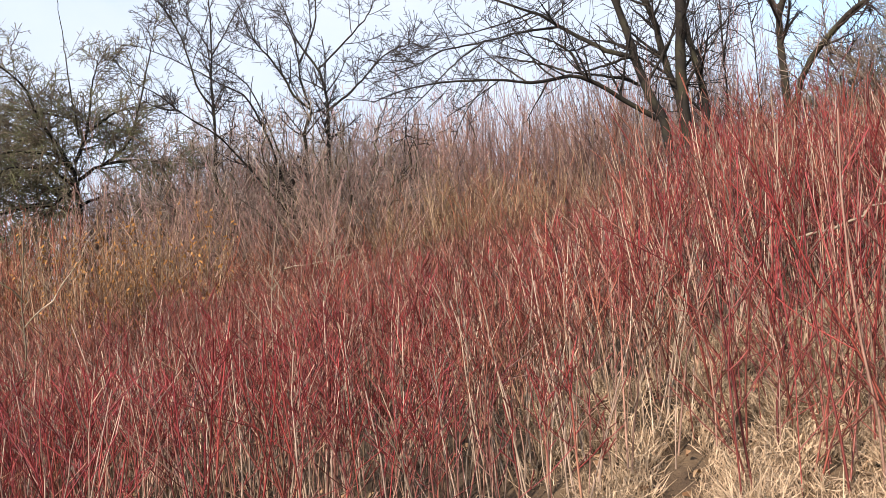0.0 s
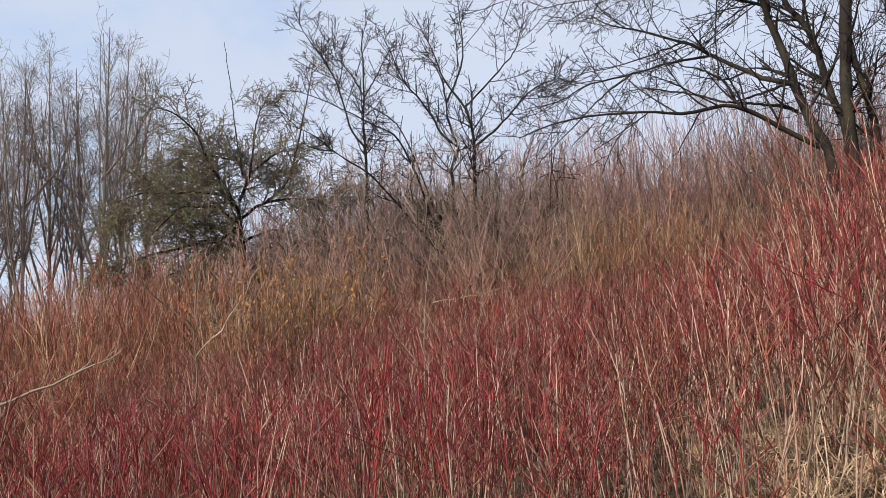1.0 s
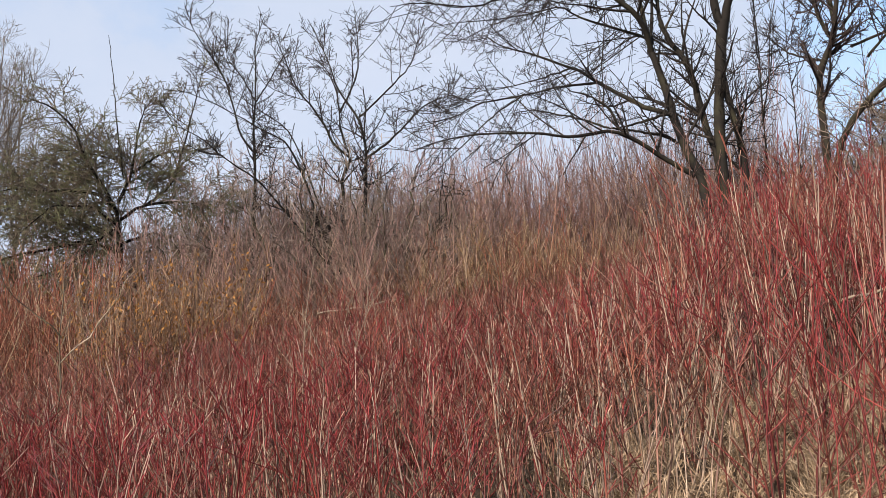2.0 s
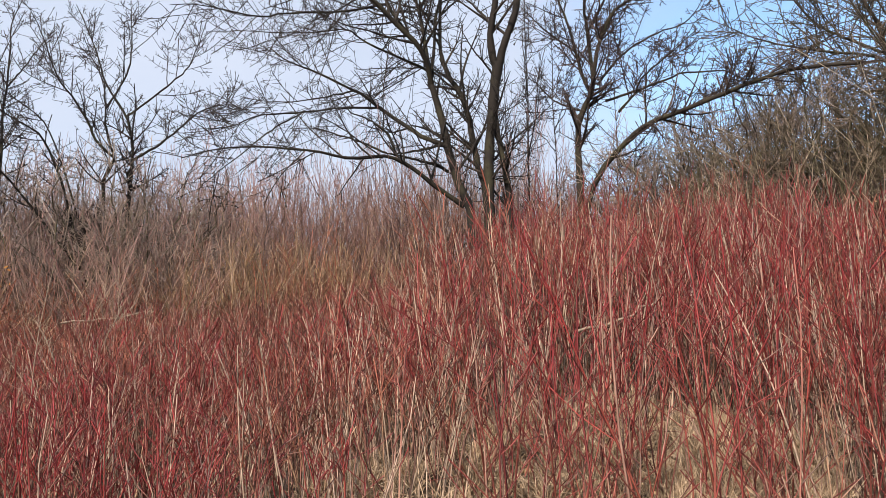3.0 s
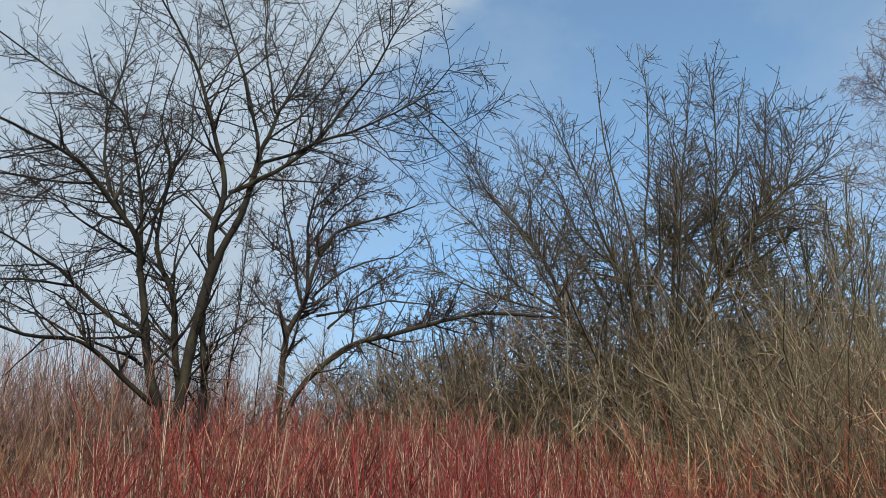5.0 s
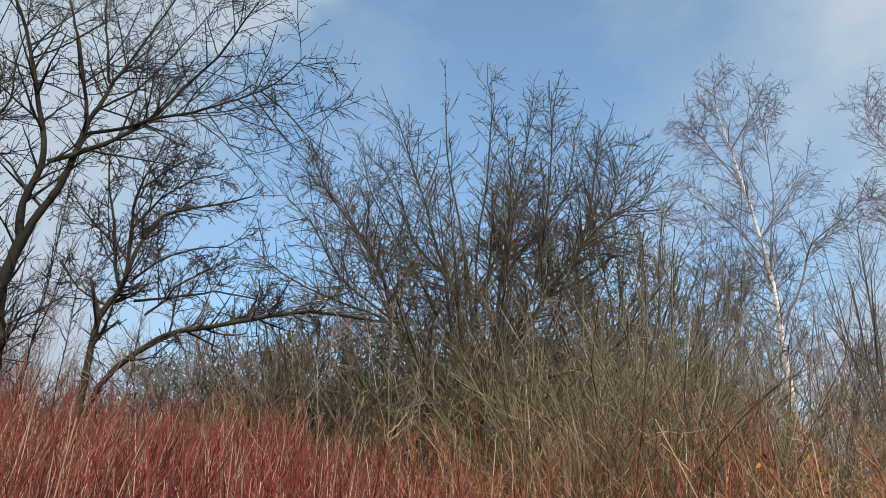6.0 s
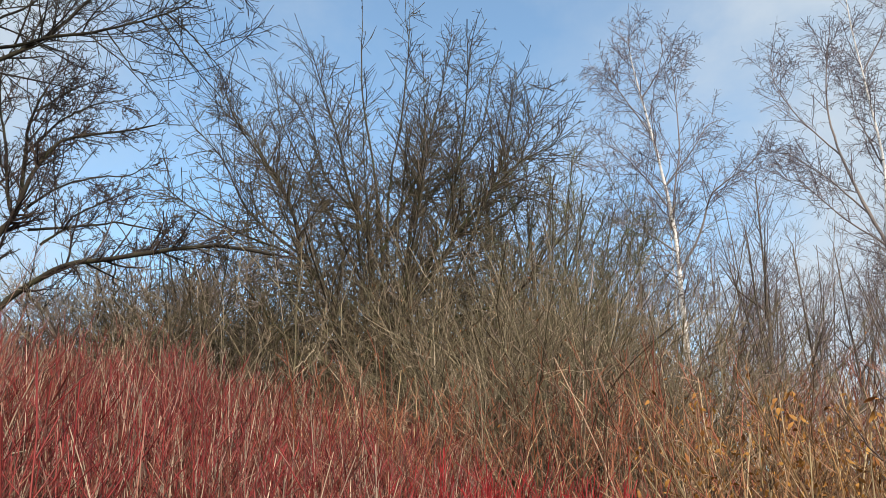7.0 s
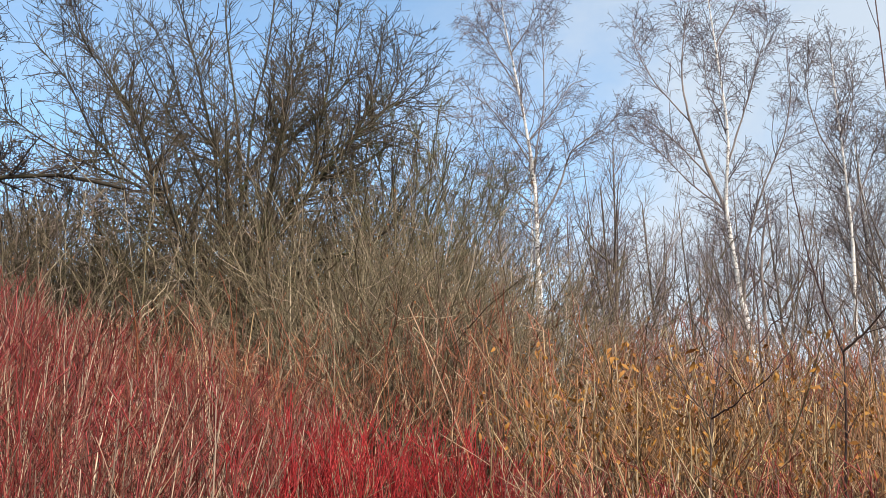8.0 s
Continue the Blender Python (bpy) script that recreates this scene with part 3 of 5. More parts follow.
t3.limb("limb", 0.018, 0.005, (0.13, 0.17, 3.96), (0.56, 0.14, 4.33), (0.81, 0.08, 4.56), (1.05, 0.01, 4.77), (1.20, -0.07, 5.16), (1.31, -0.15, 5.51))
t3.limb("trunk", 0.036, 0.012, (-0.08, 0.05, -0.40), (-0.07, -0.01, 1.62), (-0.12, 0.02, 2.49), (-0.17, 0.04, 2.85), (-0.00, 0.10, 3.22), (-0.12, 0.12, 3.53), (-0.19, 0.14, 3.81), (-0.20, 0.17, 4.10), bushy=0.5)
t3.limb("limb", 0.02, 0.005, (-0.20, 0.17, 4.06), (-0.04, 0.26, 4.40), (0.11, 0.34, 4.85), (0.11, 0.40, 5.29), (0.08, 0.46, 5.73), (0.04, 0.52, 6.08))
t3.limb("limb", 0.016, 0.005, (-0.20, 0.17, 4.10), (-0.28, 0.40, 4.55), (-0.49, 0.59, 5.01), (-0.83, 0.77, 5.39))
t3.limb("limb", 0.022, 0.005, (-0.00, 0.00, 3.21), (-0.28, -0.13, 3.44), (-0.38, -0.24, 3.72), (-0.60, -0.37, 4.06), (-0.79, -0.50, 4.27), (-0.90, -0.61, 4.60), (-1.01, -0.73, 4.91), (-1.15, -0.85, 5.20))
t3.limb("trunk", 0.032, 0.006, (-1.72, 0.10, -0.40), (-1.64, -0.05, 1.44), (-1.61, -0.02, 2.53), (-1.61, 0.01, 3.36), (-1.66, 0.03, 3.82), (-1.61, 0.07, 4.28), (-1.63, 0.10, 4.98), (-1.66, 0.12, 5.36), (-1.51, 0.19, 5.84), bushy=0.7)
t3.limb("limb", 0.02, 0.005, (-1.61, 0.01, 3.35), (-1.81, -0.15, 3.62), (-1.88, -0.26, 4.00), (-1.98, -0.39, 4.45), (-2.09, -0.53, 4.74), (-2.20, -0.66, 4.89), (-2.38, -0.82, 5.23), (-2.52, -0.97, 5.48))
t3.limb("limb", 0.014, 0.004, (-1.61, 0.06, 4.28), (-1.39, 0.05, 4.61), (-1.20, 0.03, 4.94), (-1.03, 0.00, 5.07))
t3.limb("limb", 0.014, 0.004, (-1.61, 0.06, 4.28), (-1.85, 0.13, 4.73), (-2.14, 0.18, 5.11), (-2.24, 0.29, 5.55))
t3.limb("trunk", 0.026, 0.005, (-0.10, -0.10, -0.30), (-0.08, -0.11, 1.14), (-0.40, -0.26, 1.70), (-0.58, -0.38, 2.45), (-0.77, -0.51, 3.04), (-0.91, -0.64, 3.33), (-1.24, -0.81, 3.50), (-1.55, -0.99, 3.67), (-2.03, -1.24, 3.91), (-2.34, -1.44, 3.99), bushy=0.7)
t3.limb("trunk", 0.026, 0.005, (-0.15, -0.15, -0.30), (-0.13, -0.12, 1.09), (-0.65, -0.41, 1.79), (-1.12, -0.71, 2.43), (-1.32, -0.95, 2.68), (-1.69, -1.25, 2.92), (-2.04, -1.56, 3.24), (-2.33, -1.87, 3.32), bushy=0.7)
t3.limb("trunk", 0.024, 0.005, (-0.10, 0.15, -0.30), (-0.08, 0.19, 1.26), (-0.57, 0.31, 2.38), (-0.86, 0.45, 3.25), (-1.17, 0.59, 3.93), (-1.70, 0.66, 4.33), (-2.23, 0.71, 4.73), bushy=0.7)
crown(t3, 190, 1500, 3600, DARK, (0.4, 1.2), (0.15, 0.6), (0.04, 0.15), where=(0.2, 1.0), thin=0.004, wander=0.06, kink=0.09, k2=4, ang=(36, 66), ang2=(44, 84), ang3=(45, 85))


# ---------------------------------------------------------------- broad bushy trees
def bushy_tree(place, label, seed, stems, height, spread, bark, mat, n1, n2, n3, lean=(0, 0), thick=0.05, lift=0.3, droop=0.15, category="tree", name="tree", low=0.3, bend=0.09, thin=0.0035, reach=(0.6, 1.6), twig=(0.2, 0.65), spur=(0.08, 0.26), fan=(24, 56), side=(38, 75)):
    t = Tree(tree_thing(name, place, label, category), bark, seed)
    rng = t.rng
    for i in range(stems):
        a = 2.4 * i + rng.uniform(-0.3, 0.3)
        s = spread * ((i + 0.5) / stems) ** 0.4
        h = height * rng.uniform(0.85, 1.03) * (1.03 - 0.5 * (s / spread) ** 2)
        x, y = math.cos(a), math.sin(a)
        t.limb("trunk", thick * rng.uniform(0.7, 1.2), 0.008, (0.25 * x, 0.25 * y, -0.6), (0.30 * x + 0.2 * s * x, 0.3 * y + 0.2 * s * y, 0.22 * h),
               (0.5 * s * x + lean[0] * 0.4, 0.5 * s * y + lean[1] * 0.4, 0.5 * h), (0.82 * s * x + lean[0] * 0.8, 0.82 * s * y + lean[1] * 0.8, 0.8 * h),
               (s * x + lean[0], s * y + lean[1], h), sides=5, rough=bend * 0.3)
    crown(t, n1, n2, n3, mat, reach, twig, spur, lift, lift * 0.5, droop, (low, 1.0), fan, thin, bend, fine=2, bias=1.1, ang2=side)
    return t


haw = Tree(tree_thing("tree", (9.64, 8.12, 2.63), "tall bare hawthorn with grey-brown upswept branches", "tree"), BARK_THORN, 21)
haw.limb("trunk", 0.032, 0.005, (0.00, 0.00, -0.40), (-0.01, 0.00, 2.49), (-0.08, 0.02, 3.58), (-0.18, 0.07, 4.44), (-0.30, 0.15, 5.26), (-0.46, 0.26, 6.15), (-0.54, 0.28, 6.86), (-0.59, 0.27, 7.56), (-0.63, 0.25, 8.15), bushy=0.25)
haw.limb("trunk", 0.03, 0.005, (0.00, 0.00, -0.40), (0.18, 0.09, 2.55), (0.15, 0.15, 4.32), (0.20, 0.12, 5.27), (0.30, 0.02, 6.09), (0.35, -0.02, 7.34), (0.38, -0.02, 7.97), (0.39, -0.01, 8.48), bushy=0.25)
haw.limb("trunk", 0.04, 0.006, (0.00, 0.00, -0.40), (-0.07, 0.08, 2.49), (-0.28, 0.12, 3.59), (-0.48, 0.14, 4.02), (-0.74, 0.23, 4.52), (-0.96, 0.26, 5.20), (-1.28, 0.39, 6.04), (-1.57, 0.49, 6.83), bushy=1)
haw.limb("trunk", 0.045, 0.006, (0.00, 0.00, -0.40), (-0.19, 0.07, 2.01), (-0.64, 0.35, 2.51), (-1.00, 0.53, 2.96), (-1.31, 0.64, 3.27), (-1.47, 0.60, 3.74), (-1.75, 0.67, 4.28), (-2.14, 0.83, 4.73), (-2.53, 0.97, 5.08), (-2.83, 1.03, 5.70), bushy=1)
haw.limb("limb", 0.025, 0.006, (-1.01, 0.51, 2.95), (-1.43, 0.74, 3.29), (-1.92, 1.01, 3.40), (-2.38, 1.23, 3.53), (-2.84, 1.43, 3.71), (-3.21, 1.53, 3.91), bushy=1)
haw.limb("limb", 0.025, 0.006, (-1.23, 0.72, 3.31), (-1.47, 1.28, 3.78), (-1.60, 1.71, 4.21), (-1.81, 2.19, 5.19), (-2.14, 2.75, 5.89), bushy=1)
haw.limb("limb", 0.028, 0.006, (-0.17, 0.19, 2.86), (-0.31, 0.62, 3.64), (-0.42, 0.99, 4.42), (-0.67, 1.48, 5.34), (-0.86, 1.90, 6.21), (-0.89, 2.16, 7.27), bushy=1)
haw.limb("limb", 0.022, 0.006, (-0.94, 0.72, 3.14), (-1.07, 1.23, 4.41), (-1.13, 1.65, 4.93), (-1.26, 2.13, 5.80), (-1.39, 2.59, 6.25), (-1.50, 3.02, 6.71), bushy=1)
haw.limb("trunk", 0.04, 0.006, (0.00, 0.00, -0.40), (0.21, -0.10, 2.52), (0.43, -0.17, 4.18), (0.58, -0.14, 4.82), (0.75, -0.15, 5.68), (0.96, -0.19, 6.30), (1.17, -0.25, 7.26), (1.33, -0.25, 8.32), bushy=1)
haw.limb("trunk", 0.04, 0.006, (0.00, 0.00, -0.40), (0.19, -0.24, 2.50), (0.38, -0.65, 3.42), (0.45, -0.91, 4.07), (0.44, -1.07, 4.76), (0.42, -1.23, 5.56), (0.39, -1.36, 6.46), (0.30, -1.39, 7.41), bushy=1)
haw.limb("trunk", 0.045, 0.006, (0.00, 0.00, -0.40), (0.11, -0.30, 2.29), (0.41, -0.71, 3.25), (0.61, -1.02, 3.87), (0.89, -1.47, 4.57), (0.98, -1.66, 5.31), (1.04, -1.79, 6.16), (1.08, -1.89, 6.97), bushy=1)
haw.limb("limb", 0.028, 0.006, (0.46, -0.93, 3.58), (0.55, -1.34, 4.24), (0.65, -1.80, 4.63), (0.71, -2.21, 4.94), (0.81, -2.73, 5.06), (0.77, -3.01, 5.39), bushy=1)
haw.limb("limb", 0.022, 0.006, (0.84, -1.50, 4.54), (1.37, -1.73, 5.23), (1.81, -1.83, 6.22), (2.20, -1.85, 7.16), bushy=1)
haw.limb("limb", 0.024, 0.006, (0.41, -0.19, 4.16), (0.86, -0.29, 4.90), (1.58, -0.79, 6.05), (1.92, -0.77, 7.07), (2.22, -0.67, 8.03), bushy=1)
haw.limb("limb", 0.024, 0.006, (-0.12, -0.02, 3.55), (-0.14, -0.47, 4.29), (-0.21, -0.87, 4.76), (-0.42, -1.08, 5.53), (-0.69, -1.23, 6.20), bushy=1)
haw.limb("limb", 0.024, 0.006, (-0.21, 0.39, 4.17), (-0.39, 1.15, 5.06), (-0.29, 1.62, 6.16), (-0.38, 2.25, 7.21), bushy=1)
haw.limb("limb", 0.03, 0.01, (-0.06, -0.89, 1.81), (-0.06, -1.13, 2.04), (-0.04, -1.40, 2.24), (-0.00, -1.72, 2.28), (0.09, -2.12, 2.32), (0.13, -2.48, 2.55), (0.11, -2.73, 2.72), (0.09, -2.98, 3.18), bushy=0.5)
haw.limb("limb", 0.024, 0.006, (0.76, -0.83, 3.89), (1.35, -1.24, 4.29), (1.84, -1.53, 4.80), (2.31, -1.84, 5.00), bushy=1)
for i in range(28):
    # lesser stems that fill the dome
    a, s = 2.4 * i, 3.4 * ((i + 0.5) / 28) ** 0.5
    h = 6.1 - 0.26 * s * s
    x, y = s * math.cos(a), s * math.sin(a)
    haw.limb("trunk", 0.028, 0.006, (0.1 * x, 0.1 * y, -0.4), (0.25 * x, 0.25 * y, 0.3 * h), (0.6 * x, 0.6 * y, 0.62 * h), (x, y, h), sides=5, bushy=0.6)
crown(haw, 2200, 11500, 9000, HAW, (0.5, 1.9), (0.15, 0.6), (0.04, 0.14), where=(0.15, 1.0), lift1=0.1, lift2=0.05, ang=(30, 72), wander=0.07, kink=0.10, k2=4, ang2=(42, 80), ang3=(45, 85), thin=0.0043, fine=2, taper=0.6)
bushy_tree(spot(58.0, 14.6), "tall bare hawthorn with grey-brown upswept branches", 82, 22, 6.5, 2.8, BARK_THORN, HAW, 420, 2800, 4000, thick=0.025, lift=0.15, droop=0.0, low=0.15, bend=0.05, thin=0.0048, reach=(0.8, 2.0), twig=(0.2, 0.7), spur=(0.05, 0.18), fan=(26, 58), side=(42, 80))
for bearing, dist, tall, seed in ((38.5, 12.2, 3.9, 81), (42.5, 13.4, 4.6, 80), (34.0, 13.6, 3.2, 79)):
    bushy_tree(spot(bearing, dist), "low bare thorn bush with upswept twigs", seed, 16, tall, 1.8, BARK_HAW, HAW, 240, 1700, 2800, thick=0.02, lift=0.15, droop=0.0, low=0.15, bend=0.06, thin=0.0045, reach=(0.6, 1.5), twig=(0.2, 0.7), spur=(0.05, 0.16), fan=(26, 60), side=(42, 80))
bushy_tree(spot(61.4, 13.5), "bare mossy thorn bush with dense fine twigs", 22, 28, 6.3, 2.0, BARK_HAW, MOSSY, 700, 5000, 6500, thick=0.025, lift=0.3, droop=0.1, low=0.12, bend=0.06, thin=0.0045, reach=(0.6, 1.5), fan=(26, 60), side=(42, 80))
t4 = Tree(tree_thing("tree", (-6.02, 13.3, 1.38), "spreading dark thorn tree with mossy crooked branches", "tree"), BARK, 23)
t4.limb("trunk", 0.06, 0.035, (0.00, 0.00, -0.40), (0.01, 0.01, 1.92), (-0.01, -0.00, 2.42), (-0.07, -0.03, 2.97), bushy=0.3)
t4.limb("limb", 0.034, 0.007, (-0.07, -0.03, 2.97), (-0.21, -0.32, 3.39), (-0.34, -0.61, 3.74), (-0.42, -0.87, 4.20), (-0.64, -1.21, 4.45), (-0.79, -1.53, 4.47), bushy=0.7)
t4.limb("limb", 0.03, 0.007, (-0.07, -0.03, 2.97), (-0.25, -0.25, 3.22), (-0.53, -0.52, 3.24), (-0.91, -0.86, 3.18), (-1.26, -1.20, 3.15), (-1.45, -1.46, 2.99), bushy=1)
t4.limb("limb", 0.028, 0.007, (-0.05, -0.02, 3.13), (0.03, 0.12, 3.46), (0.10, 0.27, 3.83), (-0.30, 0.19, 3.96), (-0.69, 0.11, 4.05), (-1.09, 0.02, 4.10), (-1.47, -0.07, 3.87), bushy=1)
t4.limb("limb", 0.028, 0.007, (-0.09, 0.07, 3.12), (0.07, 0.25, 3.77), (0.11, 0.38, 4.56), (0.17, 0.51, 5.01), bushy=0.8)
t4.limb("leader", 0.014, 0.005, (0.02, 0.01, 3.54), (-0.13, 0.01, 4.56), (-0.21, 0.05, 5.27), (-0.33, 0.07, 6.14), bushy=0.03)
t4.limb("limb", 0.03, 0.007, (-0.01, -0.00, 2.83), (0.35, -0.03, 3.06), (1.02, 0.04, 3.12), (1.43, 0.01, 3.02), (1.81, -0.05, 3.06), bushy=1)
t4.limb("limb", 0.028, 0.006, (0.45, -0.02, 3.07), (0.55, 0.17, 3.22), (0.76, 0.41, 3.59), (0.88, 0.60, 4.40), (0.98, 0.79, 5.16), (1.06, 0.96, 5.86), bushy=0.3)
t4.limb("limb", 0.036, 0.008, (-0.01, -0.00, 2.22), (-0.08, -0.18, 2.32), (-0.42, -0.49, 2.41), (-0.69, -0.78, 2.25), (-1.13, -1.19, 2.11), (-1.40, -1.51, 1.92), (-1.56, -1.77, 1.85), bushy=1)
t4.limb("limb", 0.032, 0.008, (-0.04, -0.02, 2.52), (-0.49, -0.07, 2.75), (-1.00, -0.18, 2.76), (-1.56, -0.33, 2.91), (-2.00, -0.43, 2.93), (-2.29, -0.46, 2.74), bushy=1)
t4.limb("limb", 0.028, 0.008, (-0.09, 0.07, 2.74), (-0.28, -0.50, 2.97), (-0.58, -1.14, 2.88), (-0.75, -1.73, 2.34), bushy=1)
t4.limb("limb", 0.028, 0.008, (-0.03, 0.10, 2.44), (0.34, 0.51, 2.67), (0.73, 0.91, 2.59), (1.04, 1.27, 2.40), bushy=1)
t4.limb("limb", 0.026, 0.008, (-0.15, 0.15, 3.01), (-0.52, 0.25, 3.64), (-0.90, 0.34, 3.59), (-1.46, 0.33, 3.75), (-2.02, 0.30, 3.90), bushy=1)
t4.limb("limb", 0.026, 0.008, (0.07, 0.25, 3.69), (0.32, 0.65, 4.08), (0.47, 0.99, 4.26), (0.52, 1.30, 3.99), bushy=1)
t4.limb("limb", 0.026, 0.008, (0.05, -0.20, 2.69), (-0.03, -0.60, 2.44), (-0.30, -1.11, 1.92), (-0.53, -1.61, 1.71), bushy=1)
crown(t4, 420, 4600, 15000, MOSSY, (0.5, 1.5), (0.2, 0.65), (0.06, 0.22), -0.15, -0.1, 0.0, (0.10, 1.0), (28, 70), 0.0045, 0.13, fine=2, bias=1.0)
thicket_label = "low bare thicket of fine twigs below the trees"


def thickets(seeds, mat, bark, counts, places):
    """A few thickets, and turned copies of them over the places: bearing, distance, height."""
    made = []
    for n, (bearing, dist, tall) in enumerate(places):
        at = spot(bearing, dist)
        if n < len(seeds):
            made.append(bushy_tree(at, thicket_label, seeds[n], 14, 3.2, 1.9, bark, mat, *counts, thick=0.022, lift=0.3, low=0.1, category="thicket", name="thicket", bend=0.12, side=(40, 78)).thing)
            tagged(made[-1], group="thickets below the trees").scale = (1, 1, tall / 3.2)
        else:
            copy_thing(made[n % len(made)], pose(*at, 0, 0, 77 * n)).scale = (1, 1, tall / 3.2)


thickets((24, 25, 26), THICKET, BARK_HAW, (230, 1600, 1800), ((24.5, 14.2, 2.3), (27.0, 15.2, 2.8), (35.5, 14.2, 3.6), (40.5, 14.6, 3.2), (28.5, 13.4, 2.9), (33.0, 13.0, 3.4), (37.5, 12.6, 3.7), (31.0, 15.5, 3.4), (22.0, 15.0, 2.4)))
thickets((93, 94, 95), THICKET, BARK_HAW, (240, 1700, 2000), ((-11.5, 13.4, 3.3), (-6.5, 13.0, 2.9), (-8.8, 14.0, 3.3), (-14.2, 14.2, 3.3), (-17.5, 14.0, 3.3), (-3.5, 13.6, 2.7)))
thickets((28, 29), BROWN, BARK_HAW, (170, 1200, 1500), ((10.5, 15.0, 2.2), (-13.5, 15.8, 3.5), (-16.5, 15.4, 3.5), (-9.5, 15.6, 3.6), (-4.5, 15.6, 3.5), (0.5, 16.0, 3.2), (-7.5, 21.0, 3.0), (-1.0, 21.0, 3.1), (5.5, 21.5, 3.0), (-20.0, 20.5, 3.2)))
thickets((88, 89), LILAC, BARK_WOOD, (120, 850, 1200), ((76.5, 15.5, 3.1), (82.0, 17.0, 3.4), (89.0, 15.5, 3.1), (96.5, 17.0, 3.4)))


# ---------------------------------------------------------------- birches
def birch_crown(t, n):
    """Ascending side branches, and fine twigs that hang from their ends."""
    rng = t.rng
    p, rr = t.arrays()
    w = Wood()
    a, ra = grow(rng, p, rr, n[0], (0.7, 2.0), (28, 58), 8, (0.22, 1.0), 0.2, 0.08, 0.5, 0.014, 0.006, taper_len=0.45, weights=np.array(t.bushy))
    w.tubes(a, ra, 4)
    b, rb = grow(rng, a, ra, n[1], (0.3, 0.95), (36, 74), 5, (0.1, 1.0), 0.0, 0.14, 0.6, 0.009, 0.0052)
    w.tubes(b, rb, 3)
    c, rc = grow(rng, b, rb, n[2], (0.1, 0.38), (36, 80), 3, (0.15, 1.0), -0.4, 0.16, 0.7, 0.006, 0.0046)
    w.tubes(c, rc, 3)
    part("crown", w.mesh("crown", [BIRCH_TWIG]), t.thing)


def birch_thing(place, seed, label="white-barked silver birch with fine drooping twigs"):
    return Tree(tree_thing("birch_tree", place, label, "birch tree", group="birches on the bank"), BARK_BIRCH, seed)


def small_birch(place, seed, height, r):
    t = birch_thing(place, seed, "slim white-barked young birch with fine twigs")
    x, y = t.rng.normal(size=2) * 0.25
    t.limb("trunk", r, 0.008, (0, 0, -0.3), (x * 0.3, y * 0.3, height * 0.35), (x * 0.7, y * 0.7, height * 0.7), (x, y, height), rough=0.03)
    for i in range(5):
        a, h = 2.4 * i + t.rng.uniform(-0.4, 0.4), height * (0.38 + 0.09 * i)
        q = 0.13 * height * (1.2 - 0.12 * i)
        t.limb("limb", r * 0.35, 0.006, (x * 0.5, y * 0.5, h), (q * 0.5 * math.cos(a), q * 0.5 * math.sin(a), h + q), (q * math.cos(a), q * math.sin(a), h + 2.4 * q), sides=4, bark=BIRCH_LIMB)
    birch_crown(t, (70, 420, 800))


b1 = birch_thing((18.91, 6.51, 3.4), 31)
b1.limb("trunk", 0.085, 0.01, (0.02, 0.00, -0.40), (0.00, -0.00, 1.84), (0.01, -0.03, 3.08), (-0.01, 0.02, 4.28), (0.00, -0.01, 5.27), (-0.02, 0.06, 6.44), (-0.07, 0.21, 7.63), (-0.13, 0.38, 8.75), (-0.21, 0.57, 10.02), (-0.26, 0.72, 10.96), (-0.28, 0.76, 11.76), bushy=0.9)
b1.limb("limb", 0.03, 0.006, (0.00, -0.01, 4.77), (0.03, -0.61, 5.65), (-0.03, -0.94, 6.60), (-0.06, -1.46, 6.90), (-0.09, -1.96, 7.06), (-0.17, -2.32, 7.38), bushy=0.9, bark=BIRCH_LIMB)
b1.limb("limb", 0.026, 0.006, (-0.02, 0.06, 6.41), (0.06, 0.62, 7.41), (0.09, 1.28, 8.42), (0.19, 1.72, 8.85), bushy=1, bark=BIRCH_LIMB)
b1.limb("limb", 0.024, 0.006, (-0.01, 0.04, 6.33), (-0.06, -0.13, 7.21), (-0.10, -0.34, 7.98), (-0.18, -0.39, 9.12), (-0.28, -0.42, 9.98), (-0.39, -0.41, 10.73), bushy=1, bark=BIRCH_LIMB)
b1.limb("limb", 0.022, 0.006, (0.00, -0.01, 5.27), (-0.46, 0.58, 5.79), (-0.89, 1.02, 6.65), (-1.27, 1.32, 7.67), bushy=1, bark=BIRCH_LIMB)
b1.limb("limb", 0.022, 0.006, (-0.05, 0.14, 7.14), (0.42, -0.52, 8.19), (0.75, -0.84, 8.96), (1.10, -1.22, 9.21), bushy=1, bark=BIRCH_LIMB)
b1.limb("limb", 0.02, 0.006, (-0.13, 0.36, 8.65), (-0.14, 0.96, 9.82), (-0.10, 1.39, 10.67), (0.05, 1.54, 11.54), bushy=1, bark=BIRCH_LIMB)
b1.limb("limb", 0.02, 0.006, (-0.00, 0.01, 4.61), (0.06, 0.72, 5.20), (0.15, 1.31, 6.12), (0.28, 1.77, 6.91), bushy=1, bark=BIRCH_LIMB)
b1.limb("limb", 0.02, 0.006, (-0.19, 0.52, 9.78), (-0.21, -0.00, 10.41), (-0.34, -0.23, 10.98), bushy=1, bark=BIRCH_LIMB)
birch_crown(b1, (160, 1150, 3800))
b2 = birch_thing((20.92, 1.83, 3.1), 32, "double-stemmed white birch with fine drooping twigs")
